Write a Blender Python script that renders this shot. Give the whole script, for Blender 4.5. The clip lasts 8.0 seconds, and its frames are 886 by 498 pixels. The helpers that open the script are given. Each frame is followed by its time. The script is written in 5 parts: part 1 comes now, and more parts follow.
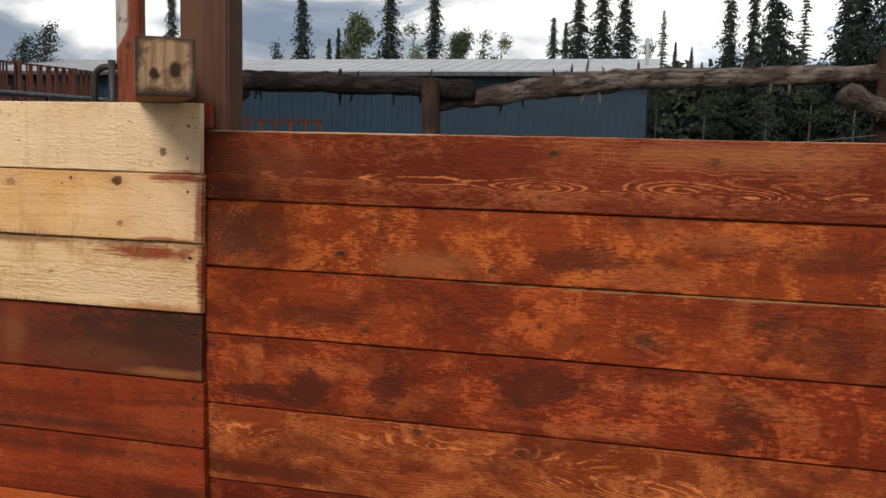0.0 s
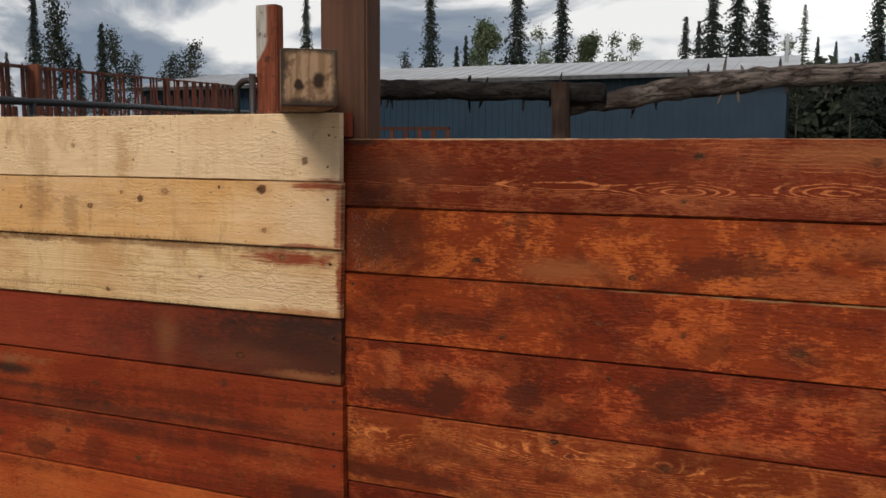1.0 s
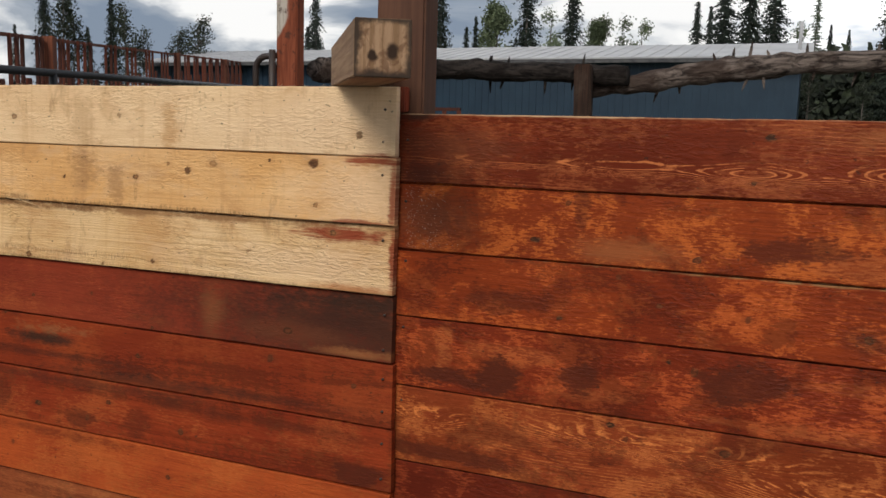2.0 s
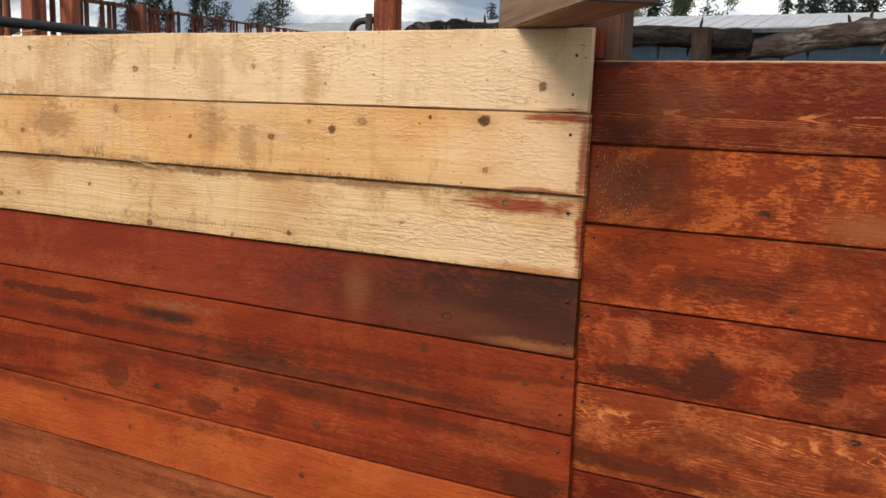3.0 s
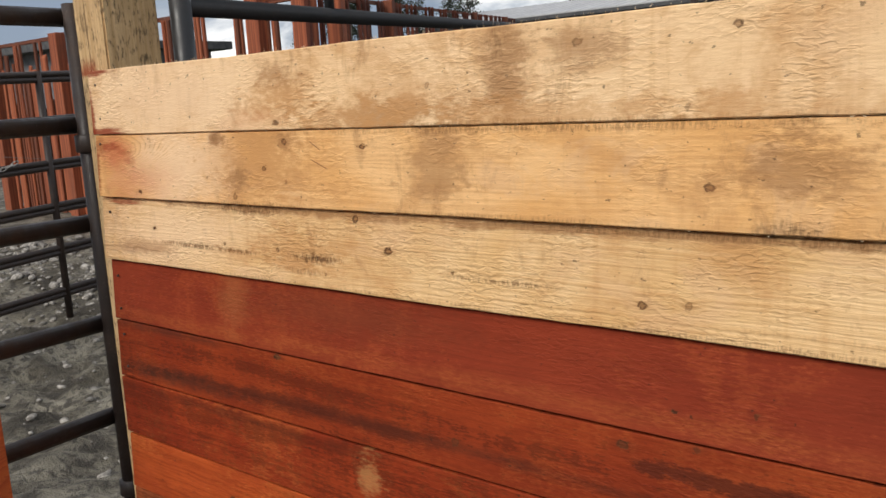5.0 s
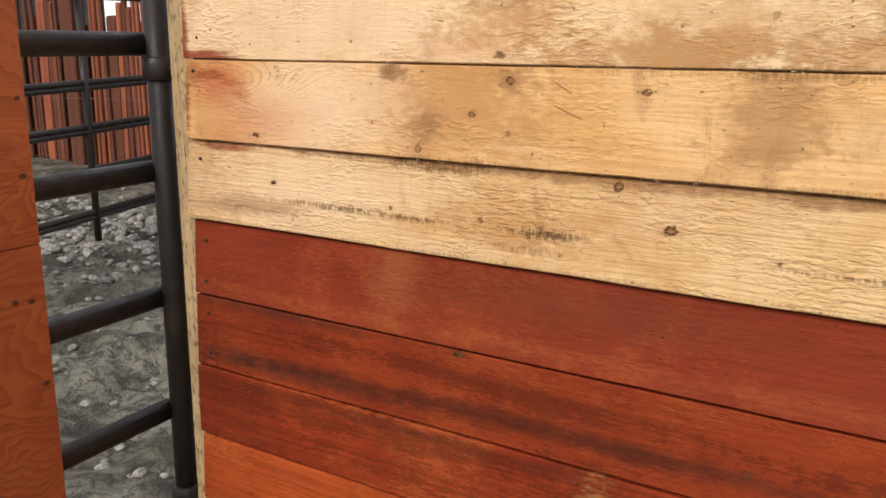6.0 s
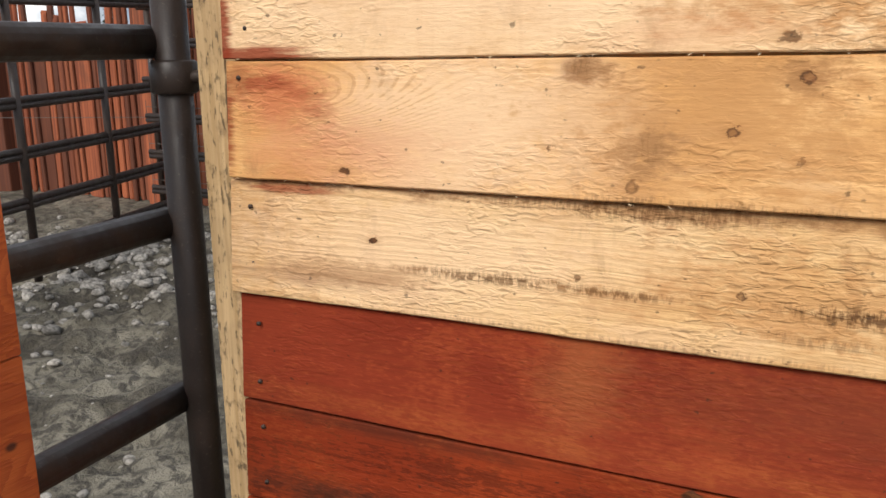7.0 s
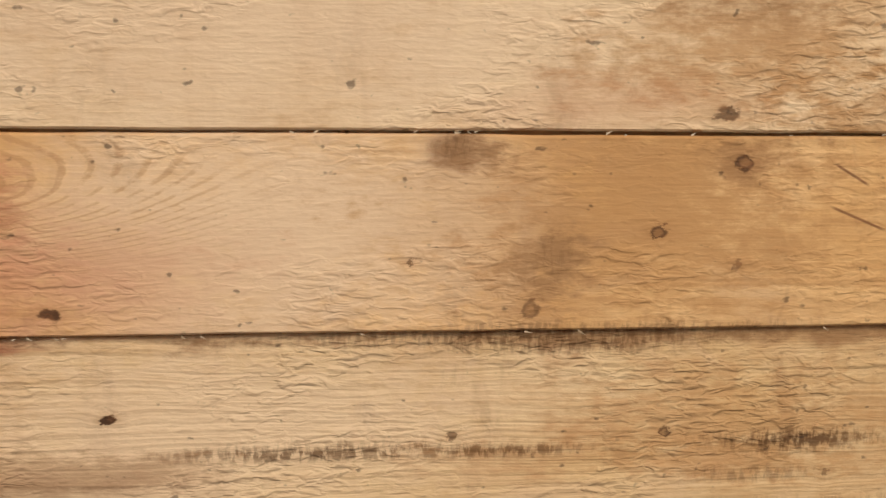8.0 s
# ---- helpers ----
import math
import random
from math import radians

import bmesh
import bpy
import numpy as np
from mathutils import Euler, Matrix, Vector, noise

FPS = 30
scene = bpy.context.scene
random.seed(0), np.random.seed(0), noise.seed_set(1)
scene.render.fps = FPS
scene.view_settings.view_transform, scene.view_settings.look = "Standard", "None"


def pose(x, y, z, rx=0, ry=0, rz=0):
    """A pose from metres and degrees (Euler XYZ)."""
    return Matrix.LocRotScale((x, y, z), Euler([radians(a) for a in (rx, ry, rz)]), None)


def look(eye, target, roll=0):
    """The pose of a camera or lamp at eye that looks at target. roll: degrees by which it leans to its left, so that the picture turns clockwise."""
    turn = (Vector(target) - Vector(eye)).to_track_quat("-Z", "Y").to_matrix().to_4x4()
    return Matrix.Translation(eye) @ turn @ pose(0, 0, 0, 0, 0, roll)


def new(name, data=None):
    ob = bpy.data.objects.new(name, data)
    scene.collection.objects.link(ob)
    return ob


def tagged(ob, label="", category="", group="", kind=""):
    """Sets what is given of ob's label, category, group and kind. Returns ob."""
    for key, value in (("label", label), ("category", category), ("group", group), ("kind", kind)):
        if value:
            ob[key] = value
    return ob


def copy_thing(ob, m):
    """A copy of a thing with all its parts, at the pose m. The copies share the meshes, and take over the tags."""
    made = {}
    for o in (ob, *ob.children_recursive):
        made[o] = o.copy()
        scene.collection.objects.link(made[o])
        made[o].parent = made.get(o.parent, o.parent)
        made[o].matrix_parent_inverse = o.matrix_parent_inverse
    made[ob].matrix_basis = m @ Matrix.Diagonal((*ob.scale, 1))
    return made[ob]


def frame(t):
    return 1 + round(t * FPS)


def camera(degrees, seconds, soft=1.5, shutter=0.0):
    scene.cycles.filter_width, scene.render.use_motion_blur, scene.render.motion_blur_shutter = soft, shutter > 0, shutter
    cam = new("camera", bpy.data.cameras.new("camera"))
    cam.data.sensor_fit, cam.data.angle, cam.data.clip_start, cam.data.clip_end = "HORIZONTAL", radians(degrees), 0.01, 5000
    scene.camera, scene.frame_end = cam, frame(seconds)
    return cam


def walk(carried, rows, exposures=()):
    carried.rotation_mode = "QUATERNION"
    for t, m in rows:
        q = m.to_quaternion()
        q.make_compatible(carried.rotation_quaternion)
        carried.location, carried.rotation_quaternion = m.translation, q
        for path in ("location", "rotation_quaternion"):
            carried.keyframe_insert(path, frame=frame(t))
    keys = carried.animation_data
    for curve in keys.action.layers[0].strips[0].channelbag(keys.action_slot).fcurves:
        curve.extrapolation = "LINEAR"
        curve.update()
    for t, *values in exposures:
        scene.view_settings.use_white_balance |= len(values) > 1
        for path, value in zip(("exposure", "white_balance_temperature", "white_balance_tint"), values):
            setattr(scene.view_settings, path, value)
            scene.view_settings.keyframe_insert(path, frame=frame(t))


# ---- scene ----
cam = camera(54.4, 8.0, 1.55)
METRES, EYE, TURN = 4.8, 1.55, 13.9
ROWS = [
    (0.0, 0.0, 0.0, 0.0, 0.16, -6.53, -1.39),
    (0.5, -0.0037, 0.0016, 0.0025, 8.42, -5.81, -0.6),
    (1.0, -0.0053, 0.0039, -0.0001, 8.52, -6.29, -0.41),
    (2.5, -0.0561, 0.018, -0.0109, 10.58, -8.42, -3.33),
    (3.0, -0.1021, 0.0672, -0.0152, 13.61, -9.33, -1.79),
    (3.5, -0.17, 0.1376, -0.0162, 19.53, -10.06, -0.13),
    (4.0, -0.288, 0.1708, -0.0163, 25.19, -10.92, 0.95),
    (4.5, -0.374, 0.1991, -0.0011, 24.94, -10.93, 2.65),
    (5.0, -0.4604, 0.259, -0.0027, 24.8, -10.21, 3.14),
    (6.5, -0.6917, 0.3255, -0.0115, 15.18, -13.69, 0.23),
    (7.0, -0.7434, 0.3901, -0.0137, 12.81, -13.01, 0.92),
    (7.5, -0.7824, 0.4366, -0.0125, 1.47, -13.13, 0.32),
    (8.0, -0.8133, 0.4726, -0.0021, -19.36, -12.76, -0.88),
]
BETWEEN = [
    (0.2, look((-0.038, 0.009, 1.533), (-0.664, 1.898, 1.340), 1.3)),
    (2.3, look((-0.229, -0.015, 1.518), (-1.012, 1.804, 1.239), 2.6)),
    (5.2, look((-2.638, 0.697, 1.541), (-3.891, 2.212, 1.175), -3.0)),
    (6.3, look((-3.473, 0.606, 1.499), (-4.419, 2.301, 1.019), 0.7)),
]
TIMED = [(t, pose(0, 0, EYE, 0, 0, TURN) @ pose(METRES * x, METRES * y, METRES * z, 90 + pitch, roll, yaw)) for t, x, y, z, yaw, pitch, roll in ROWS]
walk(cam, sorted(TIMED + BETWEEN, key=lambda row: row[0]),
     exposures=[(0, -0.12), (0.3, -0.26), (1.0, -0.36), (2.5, 0.0), (3.0, 0.15), (3.5, 0.15), (4.0, 0.08), (4.5, 0.22), (5.0, 0.16), (5.2, 0.17), (6.5, 0.42), (7.3, 0.40), (8.0, -0.12)])

# ---- world and sun: a broken overcast sky, soft light ----
world = bpy.data.worlds.new("sky")
scene.world = world
world.use_nodes = True
wt = world.node_tree
wt.nodes.clear()
w_out = wt.nodes.new("ShaderNodeOutputWorld")
w_sky = wt.nodes.new("ShaderNodeTexSky")
w_sky.sky_type, w_sky.sun_disc = "NISHITA", False
w_sky.sun_elevation, w_sky.sun_rotation = radians(39), radians(177)
w_tc = wt.nodes.new("ShaderNodeTexCoord")
w_map = wt.nodes.new("ShaderNodeMapping")
w_map.inputs["Scale"].default_value = (1.6, 1.6, 4.6)
w_map.inputs["Location"].default_value = (0.35, 0.1, 0.2)
w_n = wt.nodes.new("ShaderNodeTexNoise")
w_n.inputs["Scale"].default_value, w_n.inputs["Detail"].default_value, w_n.inputs["Roughness"].default_value = 2.5, 8, 0.54
w_n.inputs["Distortion"].default_value = 0.5
w_ramp = wt.nodes.new("ShaderNodeValToRGB")
w_ramp.color_ramp.elements[0].position, w_ramp.color_ramp.elements[0].color = 0.40, (0.36, 0.44, 0.58, 1)
w_ramp.color_ramp.elements[1].position, w_ramp.color_ramp.elements[1].color = 0.60, (1.75, 1.72, 1.68, 1)
mid = w_ramp.color_ramp.elements.new(0.5)
mid.color = (0.62, 0.68, 0.78, 1)
w_bg1, w_bg2 = wt.nodes.new("ShaderNodeBackground"), wt.nodes.new("ShaderNodeBackground")
w_bg1.inputs["Strength"].default_value = 0.07
w_bg2.inputs["Strength"].default_value = 0.74
w_mix = wt.nodes.new("ShaderNodeMixShader")
w_mix.inputs[0].default_value = 0.85
# the sun stands behind thin cloud on one side, where the sky is brightest
w_dot, w_glow = wt.nodes.new("ShaderNodeVectorMath"), wt.nodes.new("ShaderNodeMapRange")
w_dot.operation = "DOT_PRODUCT"
w_dot.inputs[1].default_value = (0.24, 0.95, 0.2)
w_glow.interpolation_type = "SMOOTHSTEP"
w_glow.inputs[1].default_value, w_glow.inputs[2].default_value, w_glow.inputs[3].default_value, w_glow.inputs[4].default_value = 0.93, 1.0, 0.72, 1.25
wt.links.new(w_tc.outputs["Generated"], w_dot.inputs[0])
wt.links.new(w_dot.outputs["Value"], w_glow.inputs[0])
wt.links.new(w_glow.outputs[0], w_bg2.inputs["Strength"])
for a, b in ((w_tc.outputs["Generated"], w_map.inputs["Vector"]), (w_map.outputs[0], w_n.inputs["Vector"]), (w_n.outputs[0], w_ramp.inputs[0]),
             (w_sky.outputs[0], w_bg1.inputs[0]), (w_ramp.outputs[0], w_bg2.inputs[0]), (w_bg1.outputs[0], w_mix.inputs[1]),
             (w_bg2.outputs[0], w_mix.inputs[2]), (w_mix.outputs[0], w_out.inputs[0])):
    wt.links.new(a, b)

sun = new("sun", bpy.data.lights.new("sun", "SUN"))
sun.data.energy, sun.data.angle, sun.data.color = 2.45, radians(24), (1.0, 0.94, 0.86)
sun.matrix_world = look((0.45, -6.5, 6.9), (0, 2, 0))


# ---- materials ----
class Nodes:
    """A node tree of a new material, with short ways to add nodes."""

    def __init__(self, name, rough=0.8, metal=0.0, spec=0.4):
        self.mat = bpy.data.materials.new(name)
        self.mat.use_nodes = True
        self.t = self.mat.node_tree
        self.bsdf = self.t.nodes["Principled BSDF"]
        self.bsdf.inputs["Roughness"].default_value = rough
        self.bsdf.inputs["Metallic"].default_value = metal
        self.bsdf.inputs["Specular IOR Level"].default_value = spec

    def put(self, socket, value):
        if isinstance(value, bpy.types.NodeSocket):
            self.t.links.new(value, socket)
        elif isinstance(value, (tuple, list)) and len(value) == 3 and len(socket.default_value) == 4:
            socket.default_value = (*value, 1)
        else:
            socket.default_value = value

    def math(self, op, a, b=0.0, c=0.0, clamp=False):
        n = self.t.nodes.new("ShaderNodeMath")
        n.operation, n.use_clamp = op, clamp
        for i, v in enumerate((a, b, c)):
            self.put(n.inputs[i], v)
        return n.outputs[0]

    def vec(self, op, a, b=(0, 0, 0)):
        n = self.t.nodes.new("ShaderNodeVectorMath")
        n.operation = op
        self.put(n.inputs[0], a)
        self.put(n.inputs[1], b)
        return n.outputs["Value"] if op in ("LENGTH", "DOT_PRODUCT") else n.outputs[0]

    def xyz(self, x, y, z):
        n = self.t.nodes.new("ShaderNodeCombineXYZ")
        for i, v in enumerate((x, y, z)):
            self.put(n.inputs[i], v)
        return n.outputs[0]

    def split(self, v):
        n = self.t.nodes.new("ShaderNodeSeparateXYZ")
        self.put(n.inputs[0], v)
        return n.outputs

    def noise(self, v, scale=1.0, detail=3.0, rough=0.5, warp=0.0):
        n = self.t.nodes.new("ShaderNodeTexNoise")
        self.put(n.inputs["Vector"], v)
        n.inputs["Scale"].default_value, n.inputs["Detail"].default_value = scale, detail
        n.inputs["Roughness"].default_value, n.inputs["Distortion"].default_value = rough, warp
        return n.outputs[0]

    def step(self, v, lo, hi, a=0.0, b=1.0):
        n = self.t.nodes.new("ShaderNodeMapRange")
        n.interpolation_type = "SMOOTHSTEP"
        for i, x in enumerate((v, lo, hi, a, b)):
            self.put(n.inputs[i], x)
        return n.outputs[0]

    def mix(self, f, a, b, mode="MIX"):
        n = self.t.nodes.new("ShaderNodeMix")
        n.data_type, n.blend_type = "RGBA", mode
        self.put(n.inputs["Factor"], f)
        self.put(n.inputs["A"], a)
        self.put(n.inputs["B"], b)
        return n.outputs["Result"]

    def place(self):
        return self.t.nodes.new("ShaderNodeNewGeometry").outputs["Position"]

    def local(self):
        return self.t.nodes.new("ShaderNodeTexCoord").outputs["Object"]

    def chance(self):
        return self.t.nodes.new("ShaderNodeObjectInfo").outputs["Random"]

    def done(self, colour, height=None, depth=0.003, strength=0.6, rough=None):
        self.put(self.bsdf.inputs["Base Color"], colour)
        if height is not None:
            n = self.t.nodes.new("ShaderNodeBump")
            n.inputs["Strength"].default_value, n.inputs["Distance"].default_value = strength, depth
            self.put(n.inputs["Height"], height)
            self.t.links.new(n.outputs[0], self.bsdf.inputs["Normal"])
        if rough is not None:
            self.put(self.bsdf.inputs["Roughness"], rough)
        return self.mat


STAINS = {
    "red": (0.24, 0.034, 0.011), "black": (0.030, 0.018, 0.012), "mould": (0.135, 0.064, 0.025), "ochre": (0.50, 0.255, 0.095),
    "pale": (0.66, 0.42, 0.23), "rust": (0.42, 0.16, 0.055), "dark": (0.080, 0.018, 0.009), "grey": (0.32, 0.162, 0.066), "brown": (0.15, 0.045, 0.02), "wash": (0.50, 0.16, 0.065), "peach": (0.80, 0.57, 0.36), "thin": (0.40, 0.105, 0.03),
}


def board_material(name, seed, light, mean, deep, knots=(), stains_shade=(), blotch=0.0, bold=1.0, thin=None, ring=0.0, gloss=0.75, lumps=(), thin_size=5.0, relief=1.0, dirt=(4.5, 6.0, 0.6), ridge=0.3, knot_tone=1.0, cuts=()):
    """Sawn board: growth rings that swing round its knots, fine saw grain, blotches of thin or thick stain, and single
    marks of stain or painted shade.
    """
    n = Nodes(name, gloss, 0, 0.09 if blotch else 0.2)
    p = n.split(n.place())
    x, zz = p[0], p[2]

    def grain(sx, sz, off, detail=3, rough=0.55, warp=0.0):
        return n.noise(n.xyz(n.math("MULTIPLY", x, sx), n.math("MULTIPLY", zz, sz), seed + off), 1.0, detail, rough, warp)

    def about(v, size):
        return n.math("MULTIPLY", n.math("SUBTRACT", v, 0.5), size)

    flat = n.xyz(x, zz, 0.0)
    wob = grain(1.8, 6.0, 0.0)
    fine = grain(9.0, 420.0, 0.5, 4, 0.6)
    rag, rag2 = grain(42.0, 90.0, 1.0, 4, 0.7), grain(9.0, 16.0, 2.0, 4, 0.65)
    ragged = n.xyz(n.math("ADD", x, about(rag, 0.014)), n.math("ADD", zz, about(rag, 0.009)), 0.0)
    nick = grain(150.0, 210.0, 9.0, 3, 0.6)
    knotty = n.xyz(n.math("ADD", x, n.math("ADD", about(nick, 0.010), about(rag, 0.016))), n.math("ADD", zz, n.math("ADD", about(nick, 0.010), about(rag, 0.014))), 0.0)
    g = n.math("ADD", zz, n.math("MULTIPLY", wob, 0.05))
    core, halo, body = None, None, None
    for i, (kx, kz, r) in enumerate(knots):
        wide = 0.7 + 0.45 * ((i * 0.618) % 1.0)
        r *= 0.76
        tone = (1.0, 0.6, 0.85, 0.45, 0.95)[i % 5]
        off = n.vec("SUBTRACT", knotty, (kx, kz, 0))
        d = n.vec("LENGTH", n.vec("MULTIPLY", off, (wide / r, (1.6 - wide * 0.7) / r, 0)))
        d2 = n.math("POWER", d, 2.0)
        g = n.math("ADD", g, n.math("MULTIPLY", n.math("EXPONENT", n.math("MULTIPLY", d2, -0.10)), r * 1.3))
        whole = n.math("MULTIPLY", n.step(d, 1.2, 0.8), tone)
        c = whole
        if r > 0.005 and i % 3:
            c = n.math("MULTIPLY", c, n.step(d, 0.3, 0.85, 0.35, 1.0))
        beside = n.vec("LENGTH", n.vec("MULTIPLY", off, (0.5 / r, 1.15 / r, 0)))
        h = n.math("EXPONENT", n.math("MULTIPLY", n.math("POWER", beside, 2.0), -0.55))
        core = c if core is None else n.math("MAXIMUM", core, c)
        halo = h if halo is None else n.math("MAXIMUM", halo, h)
        body = whole if body is None else n.math("MAXIMUM", body, whole)
    # broad bulges of the rings, the long pointed arches of a flat-sawn board
    arch = None
    for kx, kz, rx, rz, amount in lumps:
        d2 = n.math("POWER", n.vec("LENGTH", n.vec("MULTIPLY", n.vec("SUBTRACT", flat, (kx, kz, 0)), (1.0 / rx, 1.0 / rz, 0))), 2.0)
        hill = n.math("EXPONENT", n.math("MULTIPLY", d2, -1.0))
        g = n.math("ADD", g, n.math("MULTIPLY", hill, amount))
        arch = hill if arch is None else n.math("MAXIMUM", arch, hill)
    bands = n.noise(n.xyz(n.math("MULTIPLY", x, 0.9), n.math("MULTIPLY", g, 150.0), seed), 1.0, 2, 0.5)
    broad, patch = grain(2.6, 4.0, 3.0, 5, 0.6, 0.5), grain(6.0, 3.0, 17.0, 4, 0.6, 0.3)
    colour = n.mix(n.step(n.math("ADD", broad, about(rag, 0.2)), 0.36, 0.64), mean, light)
    show = n.step(patch, 0.35, 0.62, 0.35, 1.0)
    colour = n.mix(n.math("MULTIPLY", n.math("MULTIPLY", n.step(bands, 0.45, 0.62), 0.38 * bold), show), colour, deep)
    colour = n.mix(n.math("MULTIPLY", n.step(fine, 0.48, 0.68), 0.34 if blotch else 0.22), colour, deep)
    if ring:
        where = n.math("MAXIMUM", n.math("MULTIPLY", n.step(grain(2.0, 12.0, 23.0, 3), 0.46, 0.64), 0.5), n.step(arch, 0.08, 0.4) if arch is not None else 0.0)
        line = n.math("SINE", n.math("ADD", n.math("MULTIPLY", g, 780.0), n.math("ADD", about(rag, 3.0), about(rag2, 4.0))))
        keep = n.step(n.math("ADD", rag, about(rag2, 0.7)), 0.38, 0.57)
        rings = n.math("MULTIPLY", n.math("MULTIPLY", n.math("MULTIPLY", n.step(line, 0.35, 0.9), ring), where), keep)
        if blotch:
            colour = n.mix(rings, colour, thin or light)
    if blotch:
        b1, b2, b3 = grain(thin_size, thin_size * 1.3, 7.0, 7, 0.66, 0.6), grain(48.0, 190.0, 1.0, 4, 0.7), grain(22.0, 5.0, 8.0, 4, 0.6, 0.3)
        both = n.math("ADD", n.math("ADD", b1, about(b2, 0.75)), about(b3, 0.28))
        bare = n.step(both, 0.49, 0.62)
        colour = n.mix(n.math("MULTIPLY", bare, blotch), colour, thin or light)
        fleck = n.math("MULTIPLY", n.step(grain(60.0, 240.0, 19.0, 4, 0.7), 0.53, 0.66), n.step(both, 0.44, 0.6, 0.12, 1.0))
        colour = n.mix(n.math("MULTIPLY", fleck, 0.6 * blotch), colour, [min(1.0, 1.45 * v + 0.015) for v in (thin or light)])
        dk = n.math("ADD", grain(dirt[0], dirt[1], 11.0, 6, 0.65, 0.8), n.math("ADD", about(b3, 0.36), about(b2, 0.6)))
        colour = n.mix(n.math("MULTIPLY", n.step(dk, 0.53, 0.60), dirt[2]), colour, n.mix(0.4, deep, STAINS["dark"]))
    else:
        dk = n.math("ADD", grain(3.0, 4.0, 11.0, 6, 0.66, 0.8), about(rag, 0.22))
        colour = n.mix(n.math("MULTIPLY", n.step(dk, 0.46, 0.66), 0.62), colour, STAINS["ochre"])
        colour = n.mix(n.math("MULTIPLY", n.step(grain(14.0, 7.0, 31.0, 5, 0.7, 0.4), 0.55, 0.72), 0.5), colour, STAINS["grey"])
        # saw marks across the board, and pinkish heartwood clouds
        colour = n.mix(n.math("MULTIPLY", n.step(grain(46.0, 2.5, 37.0, 3, 0.6), 0.5, 0.7), 0.22), colour, STAINS["ochre"])
        colour = n.mix(n.math("MULTIPLY", n.step(grain(5.0, 9.0, 43.0, 5, 0.65, 0.6), 0.52, 0.66), 0.45), colour, STAINS["pale"])
    ticks = grain(170.0, 60.0, 14.0, 3, 0.65)
    spike = grain(14.0, 230.0, 6.0, 3, 0.6)
    for sx, sz, rx, rz, kind, amount in stains_shade:
        d = n.vec("LENGTH", n.vec("MULTIPLY", n.vec("SUBTRACT", ragged, (sx, sz, 0)), (1.0 / rx, 1.0 / rz, 0)))
        cloudy = kind in ("grey", "ochre")
        d = n.math("ADD", n.math("ADD", d, about(rag2, 3.0 if cloudy or (blotch and kind in ("dark", "thin")) else 1.7)), about(spike if kind == "red" else b2 if blotch and kind in ("dark", "thin") else rag, 2.8 if cloudy else 1.5))
        soft = (1.35, 0.45) if kind == "red" else (1.2, 0.7) if blotch and kind in ("dark", "thin") and rz > 0.012 and rx < 0.3 else (1.5, 0.3) if cloudy else (1.6, 0.1)
        mask = n.math("MULTIPLY", n.step(d, *soft), amount)
        if kind == "mould" or (kind == "black" and not blotch):
            mask = n.math("MULTIPLY", mask, n.step(n.math("ADD", ticks, n.math("MULTIPLY", mask, 0.12)), 0.48, 0.66, 0.15 if kind == "mould" else 0.4, 0.9))
        if blotch and kind == "thin":
            mask = n.math("MULTIPLY", mask, n.step(b2, 0.40, 0.60, 0.25, 1.0))
        colour = n.mix(mask, colour, STAINS[kind])
    if ring and not blotch:
        colour = n.mix(rings, colour, thin or light)
    for x0, z0, x1, z1, w in cuts:
        ln = math.hypot(x1 - x0, z1 - z0)
        ux, uz = (x1 - x0) / ln, (z1 - z0) / ln
        rel = n.vec("SUBTRACT", flat, ((x0 + x1) / 2, (z0 + z1) / 2, 0))
        along, aside = n.vec("DOT_PRODUCT", rel, (ux, uz, 0)), n.vec("DOT_PRODUCT", rel, (-uz, ux, 0))
        mark = n.math("MULTIPLY", n.step(n.math("ABSOLUTE", aside), w, w * 0.3), n.step(n.math("ABSOLUTE", along), ln * 0.55, ln * 0.35))
        colour = n.mix(n.math("MULTIPLY", mark, 0.75), colour, STAINS["brown"])
    if core is not None:
        colour = n.mix(n.math("MULTIPLY", n.math("MULTIPLY", halo, n.step(rag2, 0.3, 0.6, 0.5, 1.0)), 0.3 + 0.2 * knot_tone), colour, n.mix(0.35, deep, STAINS["brown"]))
        colour = n.mix(n.math("MULTIPLY", body, 0.35 + 0.4 * knot_tone), colour, n.mix(0.5, deep, (0.20, 0.075, 0.028)))
        colour = n.mix(n.math("MULTIPLY", core, min(0.95, 0.35 + 0.62 * knot_tone)), colour, n.mix(n.step(rag, 0.36, 0.52), (0.16, 0.062, 0.024), (0.045, 0.019, 0.010)))
    colour = n.mix(n.math("MULTIPLY", n.step(grain(60.0, 90.0, 5.0, 2), 0.68, 0.76), 0.6), colour, STAINS["black"])
    saw, coarse = grain(75.0, 210.0, 2.5, 3, 0.6, 0.3), n.step(grain(50.0, 135.0, 4.5, 2, 0.5, 0.5), 0.38, 0.68)
    fuzz = n.step(grain(5.0, 8.0, 53.0, 4, 0.6, 0.5), 0.42, 0.62, 0.12, 1.0)
    height = n.math("ADD", n.math("ADD", n.math("MULTIPLY", fine, 0.15), n.math("MULTIPLY", saw, 0.3)), n.math("ADD", n.math("MULTIPLY", bands, ridge), n.math("MULTIPLY", n.math("MULTIPLY", coarse, fuzz), 0.62)))
    return n.done(colour, height, (0.0036 if blotch else 0.0039) * relief, 0.75, n.math("ADD", gloss, about(rag2, 0.45)))


